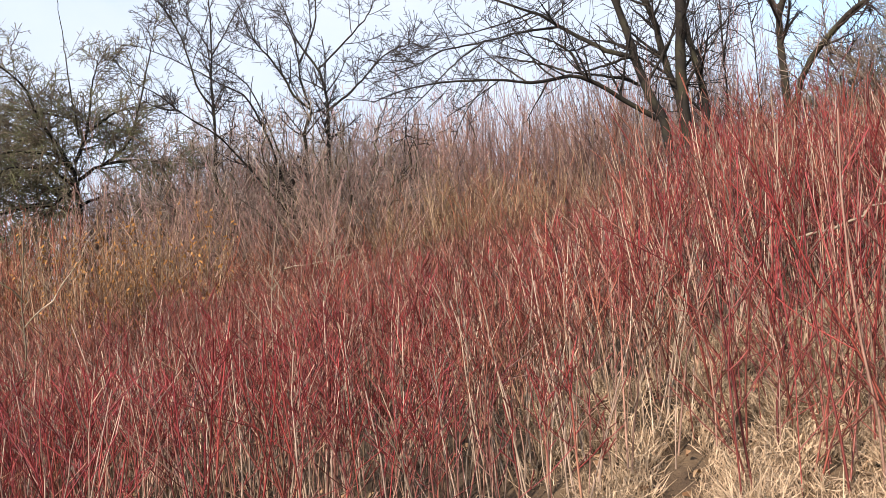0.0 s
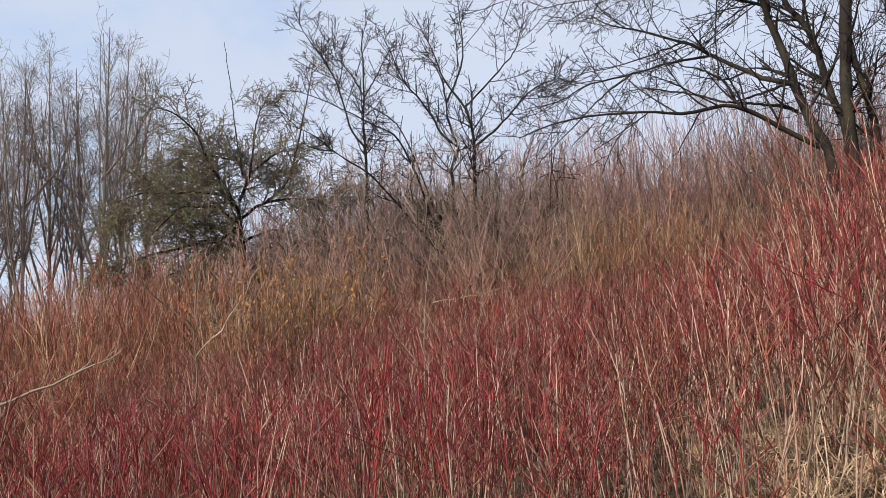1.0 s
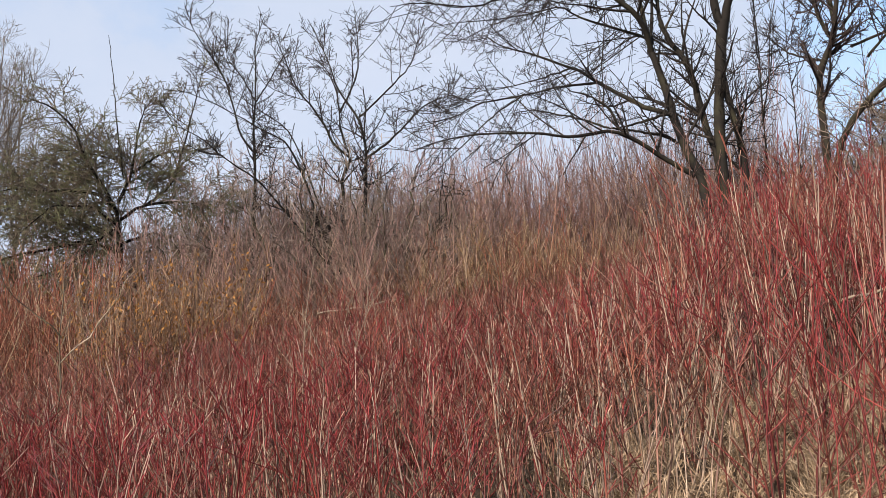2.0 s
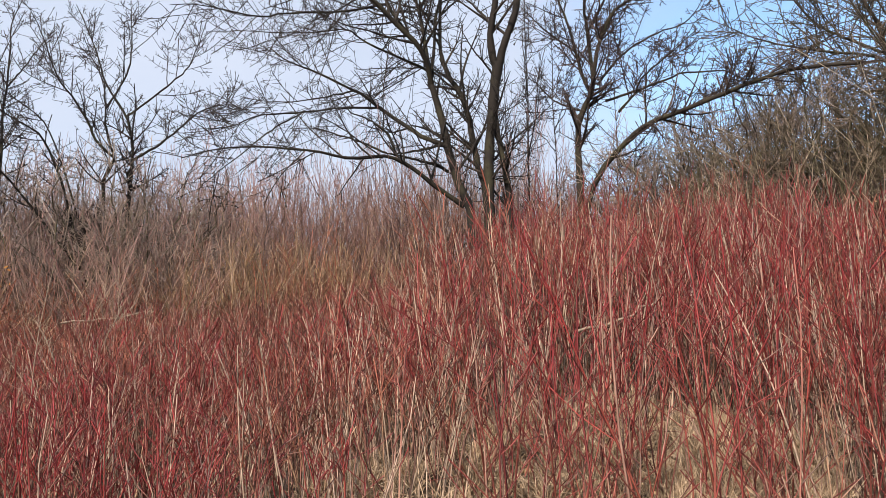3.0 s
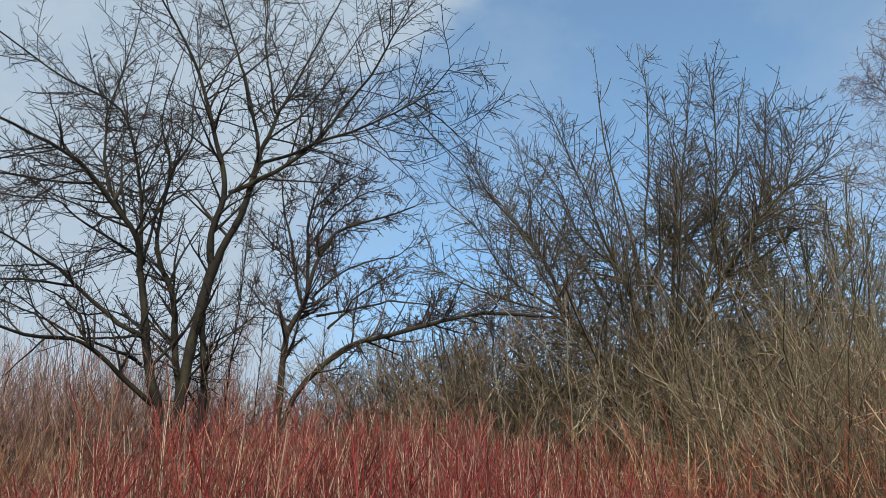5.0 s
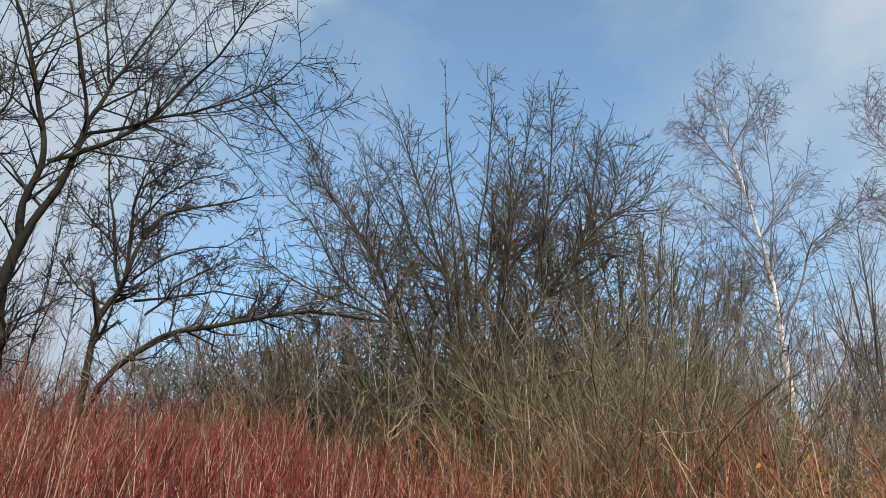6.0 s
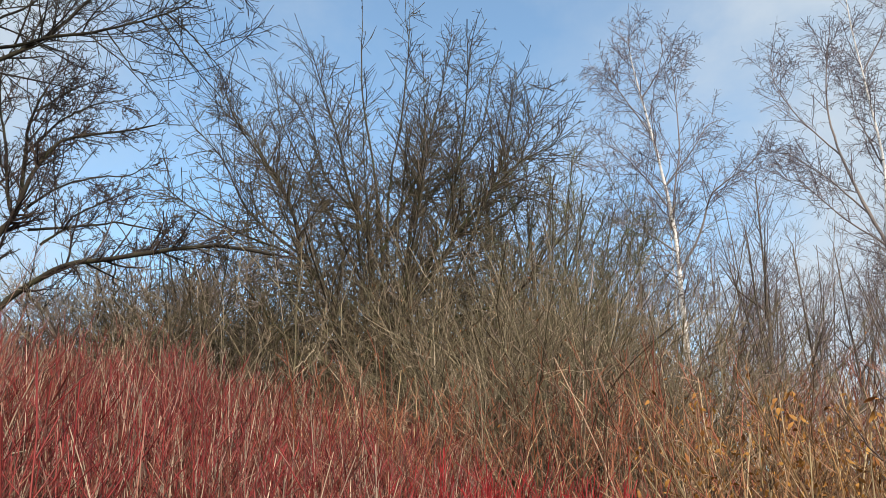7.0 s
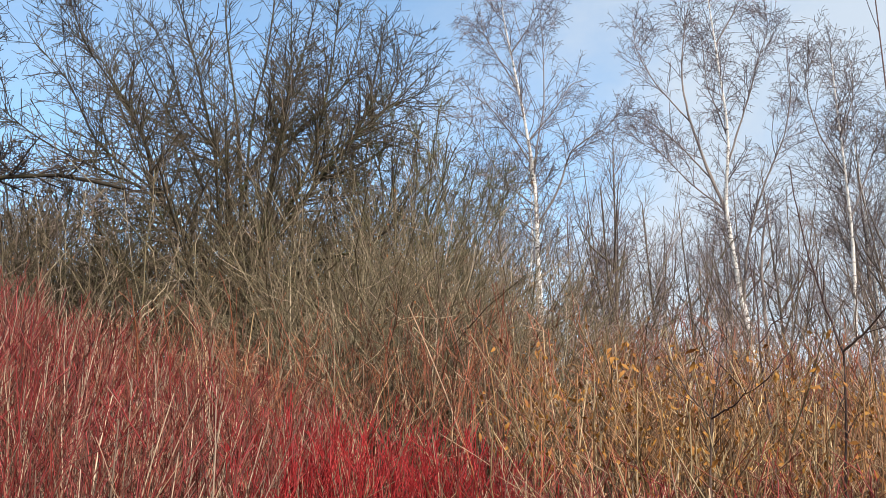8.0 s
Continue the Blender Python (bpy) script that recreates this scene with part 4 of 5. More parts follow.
b2.limb("trunk", 0.085, 0.01, (0.02, 0.00, -0.40), (0.00, -0.00, 2.10), (-0.01, 0.07, 2.74), (-0.01, 0.17, 3.35), (-0.02, 0.21, 4.42), (-0.03, 0.31, 5.53), (-0.02, 0.18, 6.32), (-0.00, 0.02, 7.45), (-0.00, 0.06, 8.79), (-0.01, 0.14, 10.31), (-0.02, 0.19, 11.61), (-0.02, 0.17, 12.70), bushy=0.9)
b2.limb("limb", 0.045, 0.007, (-0.03, 0.30, 5.48), (0.05, 0.68, 6.78), (0.13, 1.00, 8.19), (0.23, 1.14, 9.53), (0.37, 0.99, 10.87), (0.53, 0.75, 12.10), bushy=1, bark=BIRCH_LIMB)
b2.limb("limb", 0.035, 0.007, (-0.01, 0.08, 2.88), (-0.14, -0.07, 4.13), (-0.27, -0.39, 5.14), (-0.39, -0.83, 6.11), (-0.53, -1.32, 6.97), (-0.67, -1.59, 7.96), (-0.82, -1.63, 8.81), bushy=1, bark=BIRCH_LIMB)
b2.limb("limb", 0.028, 0.006, (-0.01, 0.12, 6.70), (-0.16, -0.54, 8.33), (-0.34, -0.98, 9.47), (-0.53, -1.27, 10.04), bushy=1, bark=BIRCH_LIMB)
b2.limb("limb", 0.024, 0.006, (0.05, 0.53, 6.32), (0.21, 1.33, 7.55), (0.35, 2.14, 8.52), (0.48, 2.82, 8.95), bushy=1, bark=BIRCH_LIMB)
b2.limb("limb", 0.024, 0.006, (-0.03, 0.30, 5.45), (-0.39, 1.07, 6.21), (-0.75, 1.67, 7.01), (-1.15, 2.30, 7.39), bushy=1, bark=BIRCH_LIMB)
b2.limb("limb", 0.022, 0.006, (0.19, 0.98, 8.13), (0.23, 1.84, 9.50), (0.31, 2.33, 10.75), (0.46, 2.41, 11.98), bushy=1, bark=BIRCH_LIMB)
b2.limb("limb", 0.022, 0.006, (-0.00, 0.04, 7.33), (0.45, 0.51, 9.30), (0.95, 0.58, 11.18), bushy=1, bark=BIRCH_LIMB)
b2.limb("limb", 0.022, 0.006, (-0.01, 0.12, 10.18), (0.28, -0.44, 11.25), (0.56, -0.82, 12.39), bushy=1, bark=BIRCH_LIMB)
b2.limb("limb", 0.05, 0.02, (0.33, -0.31, 1.58), (0.40, -0.34, 2.78), (0.48, -0.35, 3.88), (0.56, -0.48, 4.79), (0.65, -0.72, 5.85), bushy=0.5, bark=BIRCH_LIMB)
birch_crown(b2, (200, 1500, 4700))
b3 = birch_thing((22.0, -0.41, 2.91), 33)
b3.limb("trunk", 0.06, 0.009, (0.02, 0.00, -0.40), (-0.00, 0.00, 2.30), (-0.01, -0.16, 3.50), (-0.01, -0.30, 5.30), (-0.01, -0.32, 6.53), (-0.01, -0.34, 7.56), (-0.01, -0.38, 9.10), (-0.02, -0.41, 10.09), bushy=0.9)
b3.limb("limb", 0.024, 0.006, (-0.01, -0.30, 5.30), (0.24, -0.75, 6.36), (0.48, -1.15, 7.48), (0.73, -1.38, 8.67), bushy=1, bark=BIRCH_LIMB)
b3.limb("limb", 0.024, 0.006, (-0.01, -0.32, 6.53), (-0.20, 0.14, 7.61), (-0.40, 0.29, 8.53), (-0.60, 0.27, 9.25), bushy=1, bark=BIRCH_LIMB)
b3.limb("limb", 0.02, 0.006, (-0.01, -0.34, 7.56), (0.22, -0.79, 8.74), (0.46, -0.86, 9.85), bushy=1, bark=BIRCH_LIMB)
b3.limb("limb", 0.02, 0.006, (-0.01, -0.33, 5.88), (0.35, 0.24, 6.41), (0.70, 0.66, 7.09), bushy=1, bark=BIRCH_LIMB)
birch_crown(b3, (110, 850, 2200))
small_birch(spot(70.0, 22.0), 34, 7.5, 0.05)
small_birch(spot(92.5, 23.5), 36, 8.5, 0.05)
small_birch(spot(97.5, 22.0), 35, 10.0, 0.06)


# ---------------------------------------------------------------- far woods
def wood_tree(place, seed, height, label, mat, bark, group, n=(90, 480, 1200), thin=0.005):
    t = Tree(tree_thing("tree", place, label, "tree", group=group), bark, seed)
    rng = t.rng
    x, y = rng.normal(size=2) * 0.4
    t.limb("trunk", 0.0075 * height, 0.015, (0, 0, -0.2), (x * 0.3, y * 0.3, height * 0.3), (x * 0.7, y * 0.7, height * 0.65), (x, y, height), sides=6)
    for i in range(9):
        a = rng.uniform(0, 6.28)
        h = height * rng.uniform(0.12, 0.55)
        s = height * rng.uniform(0.08, 0.22)
        e = height * rng.uniform(0.72, 1.0)
        t.limb("limb", 0.0045 * height, 0.010, (x * 0.3, y * 0.3, h), (s * 0.55 * math.cos(a), s * 0.55 * math.sin(a), h + (e - h) * 0.4), (s * math.cos(a), s * math.sin(a), e), sides=4)
    crown(t, *n, mat, (1.0, 3.0), (0.4, 1.2), (0.2, 0.6), 0.45, 0.3, 0.2, (0.3, 1.0), (25, 55), thin, 0.07, fine=2)
    return t.thing


w1 = wood_tree(spot(-39.5, 34.0), 41, 13.5, "tall bare wood tree with upswept grey-brown branches", PALE, BARK_WOOD, "bare trees of the far wood", (120, 640, 1200), 0.0055)
w2 = wood_tree(spot(-36.0, 36.0), 42, 13.0, "tall bare wood tree with upswept grey-brown branches", PALE, BARK_WOOD, "bare trees of the far wood", (120, 640, 1200), 0.0055)
rw = np.random.default_rng(5)
for b, d in ((-42.0, 37), (-37.6, 33), (-34.0, 35), (-32.0, 37), (-45.0, 35), (-48.0, 34), (-40.8, 40), (-38.2, 41), (-35.0, 42), (-30.2, 40), (-33.2, 33)):
    copy_thing(w1 if rw.random() < 0.5 else w2, pose(*spot(b, d), 0, 0, rw.uniform(0, 360)) @ Matrix.Scale(1.0, 4)).scale = (rw.uniform(0.8, 1.02),) * 3
w3 = wood_tree(spot(79.0, 28.0), 43, 8.0, "slim bare young tree with grey twigs", LILAC, BARK_WOOD, "bare young trees behind the birches", (70, 380, 900), 0.004)
for b, d in ((75.0, 27), (77.0, 31), (81.5, 26), (83.5, 31), (87.0, 27), (89.5, 29), (92.0, 26), (95.0, 30), (98.0, 27), (73.0, 30), (68.0, 28), (76.0, 24), (84.5, 24), (94.0, 23), (66.0, 25)):
    copy_thing(w3, pose(*spot(b, d), 0, 0, rw.uniform(0, 360))).scale = (rw.uniform(0.75, 1.1),) * 3


# ---------------------------------------------------------------- shrubs
def shrub_mesh(name, seed, mats, stems, height, spread, twigs=5, lean=8.0, r=0.006, arch=0.0, leaves=0, leaf_size=0.05, branchy=(0.45, 0.98), tip_twigs=0, wander=0.035, fork=(14, 38), single=False, shoot=(0.2, 0.55), twig_mat=None, kink=0.05, joints=3):
    """Upright canes from a small stool, side twigs above, and any leaves still hanging. single: each cane as a mesh of its own."""
    rng = np.random.default_rng(seed)
    own = len(mats) if twig_mat else 0
    mats = mats + ([twig_mat] if twig_mat else [])
    a = rng.uniform(0, 2 * math.pi, stems)
    d0 = spread * np.sqrt(rng.uniform(0, 1, stems))
    base = np.stack([d0 * np.cos(a), d0 * np.sin(a), np.full(stems, -0.08)], 1)
    tilt = np.radians(np.abs(rng.normal(0, lean, stems)) + 1)
    b = a + rng.normal(0, 0.8, stems)
    d = np.stack([np.sin(tilt) * np.cos(b), np.sin(tilt) * np.sin(b), np.cos(tilt)], 1)
    size = height * rng.uniform(0.5, 1.0, stems) ** 0.7
    k = 6
    p, out = base, [base]
    for _ in range(k - 1):
        d = unit(d + rng.normal(size=(stems, 3)) * wander + np.array([0, 0, -arch]))
        p = p + d * (size / (k - 1))[:, None]
        out.append(p)
    paths = np.stack(out, 1)
    rad = (r * rng.uniform(0.5, 1.3, stems))[:, None] * np.linspace(1, 0.5, k)[None]
    t, tr, ti = grow(rng, paths, rad, stems * twigs, shoot, fork, joints, branchy, 0.35, kink, 0.7, 0.006, 0.0025, parents=True)
    q, qr, qi = grow(rng, t, tr, max(1, stems * tip_twigs), (0.08, 0.28), (20, 50), 2, (0.1, 0.95), 0.25, 0.06, 0.7, 0.004, 0.0022, parents=True)
    pieces = []
    for c in range(stems) if single else [None]:
        w = Wood()
        pick = (lambda owner: owner == c) if single else (lambda owner: owner > -1)
        w.tubes(paths[pick(np.arange(stems))], rad[pick(np.arange(stems))], 4 if single else 3)
        if not single:
            pieces.append(("cane_mass", w.mesh(name, mats)))
            w = Wood()
        for g, gr_, owner in ((t, tr, ti), (q, qr, ti[qi])):
            if pick(owner).any():
                w.tubes(g[pick(owner)], gr_[pick(owner)], 3, own)
        pieces.append(("cane" if single else "twig_mass", w.mesh(name if single else "twig_mass", mats)))
    if leaves:
        w = Wood()
        i = rng.integers(0, len(t), leaves)
        lp, _, _ = sample(t, tr, i, rng.uniform(0.2, 1, leaves))
        tip = lp + unit(rng.normal(size=(leaves, 3)) * 0.6 + np.array([0, 0, -1.0])) * (leaf_size * rng.uniform(0.5, 1.3, leaves))[:, None]
        w.blades(lp, tip, leaf_size * 0.22, 1, rng)
        pieces.append(("leaf_mass", w.mesh("leaf_mass", mats)))
    return pieces


def scatter(rng, n, bearings, dists, gap, taken, allowed=None):
    """Places in a sector of the bank, kept apart from one another."""
    got = []
    for _ in range(n * 40):
        if len(got) == n:
            break
        b = rng.uniform(*bearings)
        d = math.sqrt(rng.uniform(dists[0] ** 2, dists[1] ** 2))
        q = spot(b, d)
        if allowed and not allowed(b, d):
            continue
        if all((q.x - o.x) ** 2 + (q.y - o.y) ** 2 > gap * gap for o in taken):
            taken.append(q)
            got.append((b, d, q))
    return got


def plant(name, meshes, places, label, category, group, rng, size=(0.85, 1.15), tall=None):
    for b, d, q in places:
        ob = new(name)
        ob.empty_display_size = 0.2
        canes = ob
        for piece, me in meshes[rng.integers(len(meshes))]:
            child = part(piece, me, canes)
            if piece == "cane_mass":
                canes = child
            if piece != "cane":
                tagged(child, kind="stuff")
        s = rng.uniform(*size) * (tall(b, d) if tall else 1.0)
        ob.matrix_basis = pose(*q, rng.normal(0, 2.0), rng.normal(0, 2.0), rng.uniform(0, 360)) @ Matrix.Diagonal((rng.uniform(0.9, 1.15), rng.uniform(0.9, 1.15), s, 1))
        tagged(ob, label, category, group)


def bare_patch(b, d):
    """Open ground: the grassy humps and the worn strip that climbs between them."""
    on_hump = 3.6 < d < 4.95 + (b - 14) * 0.04 and 14 < b < 36
    strip = abs(b - (13 + (d - 5) * 0.7)) < 1.5 and 3.5 < d < 7
    thin = d <= 3.9 and 3 < b < 34
    return on_hump or strip or thin


def dogwood_height(b, d):
    """Taller on the upper bank below the big tree, lower towards its foot and beside the willows."""
    near = (0.92 if d < 7 else 1.05) + 0.10 * math.sin(b * 1.3 + d * 2.1)
    return float(np.interp(b, (-40, 9, 15, 20, 34, 40, 50, 56), (0.68, 0.66, 0.78, near, near, 0.88, 0.70, 0.62)))


rng = np.random.default_rng(77)
taken = []
cane_meshes = [shrub_mesh("cane", 90 + i, [FADED if i > 2 else RED], 40, 1.62, 0.46, 4, 5.0, 0.0046, tip_twigs=4, wander=0.05, fork=(16, 46), branchy=(0.5, 0.98), single=True, shoot=(0.15, 0.5), twig_mat=FADED_TWIG if i > 2 else RED_TWIG) for i in range(6)]
front_meshes = [shrub_mesh("cane", 180 + i, [RED_TWIG], 16, 1.5, 0.34, 5, 12.0, 0.0046, tip_twigs=3, wander=0.07, fork=(24, 62), branchy=(0.15, 0.96), single=True, shoot=(0.15, 0.5)) for i in range(3)]
red_meshes = [shrub_mesh("dogwood_canes", 100 + i, [RED], 42, 1.65, 0.48, 4, 4.5, 0.0054, tip_twigs=3, wander=0.055, fork=(18, 46), twig_mat=RED_TWIG) for i in range(6)]
faded_meshes = [shrub_mesh("faded_canes", 110 + i, [FADED], 42, 1.6, 0.48, 4, 4.5, 0.0054, tip_twigs=3, wander=0.055, fork=(18, 46), twig_mat=FADED_TWIG) for i in range(5)]
crimson_meshes = [shrub_mesh("crimson_canes", 120 + i, [CRIMSON], 50, 1.25, 0.40, 3, 4.0, 0.0048, tip_twigs=2) for i in range(3)]
ochre_meshes = [shrub_mesh("ochre_stems", 130 + i, [TAN, YELLOW_LEAF], 34, 1.9, 0.45, 4, 8.0, 0.006, leaves=240, leaf_size=0.045, tip_twigs=5, fork=(20, 50)) for i in range(3)]
straw_meshes = [shrub_mesh("straw_stems", 170 + i, [TAN], 34, 1.9, 0.5, 5, 9.0, 0.006, tip_twigs=6, fork=(18, 48)) for i in range(3)]
gold_meshes = [shrub_mesh("gold_stems", 135 + i, [OCHRE, GOLD_LEAF], 30, 1.9, 0.5, 4, 7.0, 0.007, leaves=190, leaf_size=0.05, tip_twigs=5, wander=0.1, fork=(22, 64), kink=0.14, joints=4) for i in range(4)]
russet_meshes = [shrub_mesh("russet_stems", 140 + i, [RUSSET, DEAD_LEAF], 30, 2.1, 0.5, 4, 8.0, 0.007, leaves=60, leaf_size=0.03, tip_twigs=3, wander=0.1, fork=(22, 62), kink=0.12, joints=4) for i in range(5)]
brown_meshes = [shrub_mesh("brown_stems", 150 + i, [BROWN], 30, 2.5, 0.95, 6, 17.0, 0.0075, tip_twigs=5, fork=(20, 55), branchy=(0.15, 0.95), wander=0.085, shoot=(0.35, 1.0), kink=0.1, joints=4) for i in range(4)]
olive_meshes = [shrub_mesh("olive_stems", 160 + i, [OLIVE, RUST_LEAF], 42, 3.7, 0.9, 7, 11.0, 0.0072, arch=0.06, tip_twigs=5, branchy=(0.12, 0.98), wander=0.2, fork=(30, 80), leaves=50, leaf_size=0.035, shoot=(0.35, 1.1), kink=0.2, joints=6) for i in range(5)]

# crimson patch beside the willows
plant("dogwood_shrub", crimson_meshes, scatter(rng, 22, (55, 67.5), (4.3, 5.7), 0.36, taken), "bright crimson dogwood thicket shrub", "shrub", "crimson dogwoods", rng, (0.70, 0.86))
# willows with yellow leaves
plant("willow_shrub", gold_meshes, scatter(rng, 24, (70, 104), (4.6, 9.0), 0.62, taken), "yellow-brown willow shrub with a few yellow leaves", "shrub", "yellow-leaved willows", rng, (0.75, 1.0))
plant("willow_shrub", ochre_meshes, scatter(rng, 7, (-25.5, -18), (9.0, 10.6), 0.5, taken), "yellow-brown willow shrub with hanging amber leaves", "shrub", "yellow-leaved willows", rng, (0.95, 1.1))
plant("willow_shrub", straw_meshes + russet_meshes[:1], scatter(rng, 12, (-4, 8), (10.5, 13.0), 0.6, taken), "ochre willow shrub below the crest", "shrub", "yellow-leaved willows", rng, (0.8, 1.0))
plant("willow_shrub", russet_meshes, scatter(rng, 38, (66, 104), (3.8, 11.0), 0.66, taken, lambda b, d: abs(b - 72.3) > 2 or d < 6), "russet-brown willow shrub with bare upright shoots", "shrub", "russet willows", rng, (0.8, 1.05), lambda b, d: 0.66 if d < 6 else 1.0)
plant("willow_shrub", russet_meshes, scatter(rng, 9, (46, 60), (7.2, 8.8), 0.6, taken), "russet-brown willow shrub with bare upright shoots", "shrub", "russet willows", rng, (0.7, 0.95))
# red dogwoods over the near bank
open_bank = lambda b, d: not bare_patch(b, d)
red_label = "red-stemmed dogwood shrub with tan lower stems"
plant("dogwood_shrub", front_meshes, scatter(rng, 10, (14, 37), (3.5, 4.6), 0.42, taken), "red dogwood shrub with sparse leaning red canes", "shrub", "red dogwoods on the bank", rng, (0.8, 1.05))
plant("dogwood_shrub", front_meshes, scatter(rng, 4, (-30, -6), (3.4, 4.6), 0.5, taken), "red dogwood shrub with sparse leaning red canes", "shrub", "red dogwoods on the bank", rng, (0.68, 0.85))
for first, last, count, kinds in ((-40, -3, 34, cane_meshes[:4]), (-3, 12, 18, cane_meshes[1:]), (12, 52, 28, cane_meshes)):
    plant("dogwood_shrub", kinds, scatter(rng, count, (first, last), (3.5, 5.6), 0.44, taken, open_bank), red_label, "shrub", "red dogwoods on the bank", rng, (0.76, 1.14), dogwood_height)
plant("dogwood_shrub", faded_meshes, scatter(rng, 100, (-33, 15), (5.6, 10.0), 0.42, taken, open_bank), "brownish-red dogwood shrub with tan lower stems", "shrub", "red dogwoods on the bank", rng, (0.8, 1.1), dogwood_height)
plant("dogwood_shrub", red_meshes, scatter(rng, 44, (-33, -6), (5.4, 9.0), 0.42, taken, open_bank) + scatter(rng, 34, (14, 50), (5.2, 8.6), 0.46, taken, open_bank), red_label, "shrub", "red dogwoods on the bank", rng, (0.76, 1.14), dogwood_height)
plant("dogwood_shrub", faded_meshes, scatter(rng, 104, (12, 56), (5.4, 11.5), 0.42, taken, open_bank), "brownish-red dogwood shrub with tan lower stems", "shrub", "red dogwoods on the bank", rng, (0.76, 1.14), dogwood_height)
plant("dogwood_shrub", red_meshes, scatter(rng, 14, (12, 40), (8.6, 11.5), 0.5, taken, open_bank), red_label, "shrub", "red dogwoods on the bank", rng, (0.76, 1.14), dogwood_height)
plant("dogwood_shrub", red_meshes, scatter(rng, 9, (68, 92), (4.1, 5.6), 0.4, taken), "low red-stemmed dogwood shrub among the willows", "shrub", "red dogwoods on the bank", rng, (0.52, 0.64))
plant("willow_shrub", russet_meshes, scatter(rng, 60, (-54, -31), (4.2, 12.5), 0.5, taken), "russet-brown willow shrub with bare upright shoots", "shrub", "russet willows", rng, (0.62, 0.78))
plant("willow_shrub", russet_meshes, scatter(rng, 60, (-54, -27), (10.0, 17.0), 0.55, taken), "russet-brown willow shrub with bare upright shoots", "shrub", "russet willows", rng, (1.1, 1.35))
# brown willows and hedge shrubs up to the crest
plant("willow_shrub", russet_meshes, scatter(rng, 44, (-42, 12), (8.6, 12.0), 0.7, taken), "russet-brown willow shrub with bare upright shoots", "shrub", "russet willows", rng, (0.6, 0.8))
plant("hedge_shrub", brown_meshes, scatter(rng, 18, (-17, -2), (11.2, 13.4), 0.55, taken), "bare brown hedge shrub with upright shoots", "shrub", "brown hedge shrubs at the crest", rng, (0.75, 1.0))
plant("hedge_shrub", brown_meshes, scatter(rng, 96, (-34, 20), (12.8, 19.0), 0.72, taken), "bare brown hedge shrub with upright shoots", "shrub", "brown hedge shrubs at the crest", rng, (1.15, 1.5))
plant("hedge_shrub", brown_meshes, scatter(rng, 44, (-52, -28), (14.0, 28.0), 1.0, taken), "bare brown hedge shrub with upright shoots", "shrub", "brown shrubs before the far wood", rng, (1.1, 1.4))
# tangled olive shrubs before the hawthorn
plant("willow_shrub", olive_meshes, scatter(rng, 74, (34, 71), (8.4, 12.0), 0.48, taken), "tangled olive-brown willow shrub with pale arching stems", "shrub", "tangled shrubs under the hawthorn", rng, (0.62, 1.0), lambda b, d: 1.2 if 46 < b < 64 and d > 9 else 1.0)
plant("willow_shrub", olive_meshes, scatter(rng, 32, (45, 68), (11.5, 15.5), 0.55, taken), "tangled olive-brown willow shrub with pale arching stems", "shrub", "tangled shrubs under the hawthorn", rng, (0.9, 1.15))
# brown thicket under the birches
plant("hedge_shrub", brown_meshes, scatter(rng, 24, (64, 106), (13, 20), 1.0, taken, lambda b, d: abs(b - 71.5) > 2.6 and abs(b - 86.0) > 2.2), "bare brown hedge shrub with upright shoots", "shrub", "brown shrubs under the birches", rng)

# ---------------------------------------------------------------- dry grass
gr = np.random.default_rng(9)


def grass(n, bearings, dists, length, keep):
    w = Wood()
    b = gr.uniform(*bearings, n)
    d = np.sqrt(gr.uniform(dists[0] ** 2, dists[1] ** 2, n))
    ok = np.array([keep(x, y) for x, y in zip(b, d)])
    b, d = np.radians(b[ok]), d[ok]
    # blades gather in tufts
    x, y = d * np.sin(b), d * np.cos(b)
    tx, ty = np.round(x / 0.22) * 0.22, np.round(y / 0.22) * 0.22
    jitter = 0.5 + 0.5 * np.sin(tx * 37.0 + ty * 51.0)
    x, y = tx + (x - tx) * 0.9 + 0.08 * np.sin(ty * 9), ty + (y - ty) * 0.9 + 0.08 * np.sin(tx * 11)
    base = np.stack([x, y, ground_height(x, y) - 0.01], 1)
    out = np.stack([x - tx, y - ty, np.zeros_like(x)], 1) * 3.0
    tip = base + (unit(np.array([0, 0, 0.75]) + out + gr.normal(size=base.shape) * 0.55 * np.array([1, 1, 0.4]))) * (gr.uniform(*length, len(x)) * (0.5 + jitter))[:, None]
    tip[:, 2] = np.maximum(tip[:, 2], base[:, 2] + 0.02)
    w.blades(base, tip, 0.0024, 0, gr, 0.6)
    return w.mesh("dry_grass", [STRAW])


tagged(new("dry_grass", grass(74000, (4, 38), (3.2, 5.8), (0.035, 0.14), lambda b, d: b > 13.5 or (b < 11 and d < 4.8))), "pale straw-coloured dry grass on the hump", "grass", kind="stuff")
tagged(new("dry_grass", grass(20000, (-52, 106), (2.0, 16.0), (0.08, 0.35), lambda b, d: True)), "thin dry grass among the shrub stems", "grass", kind="stuff")


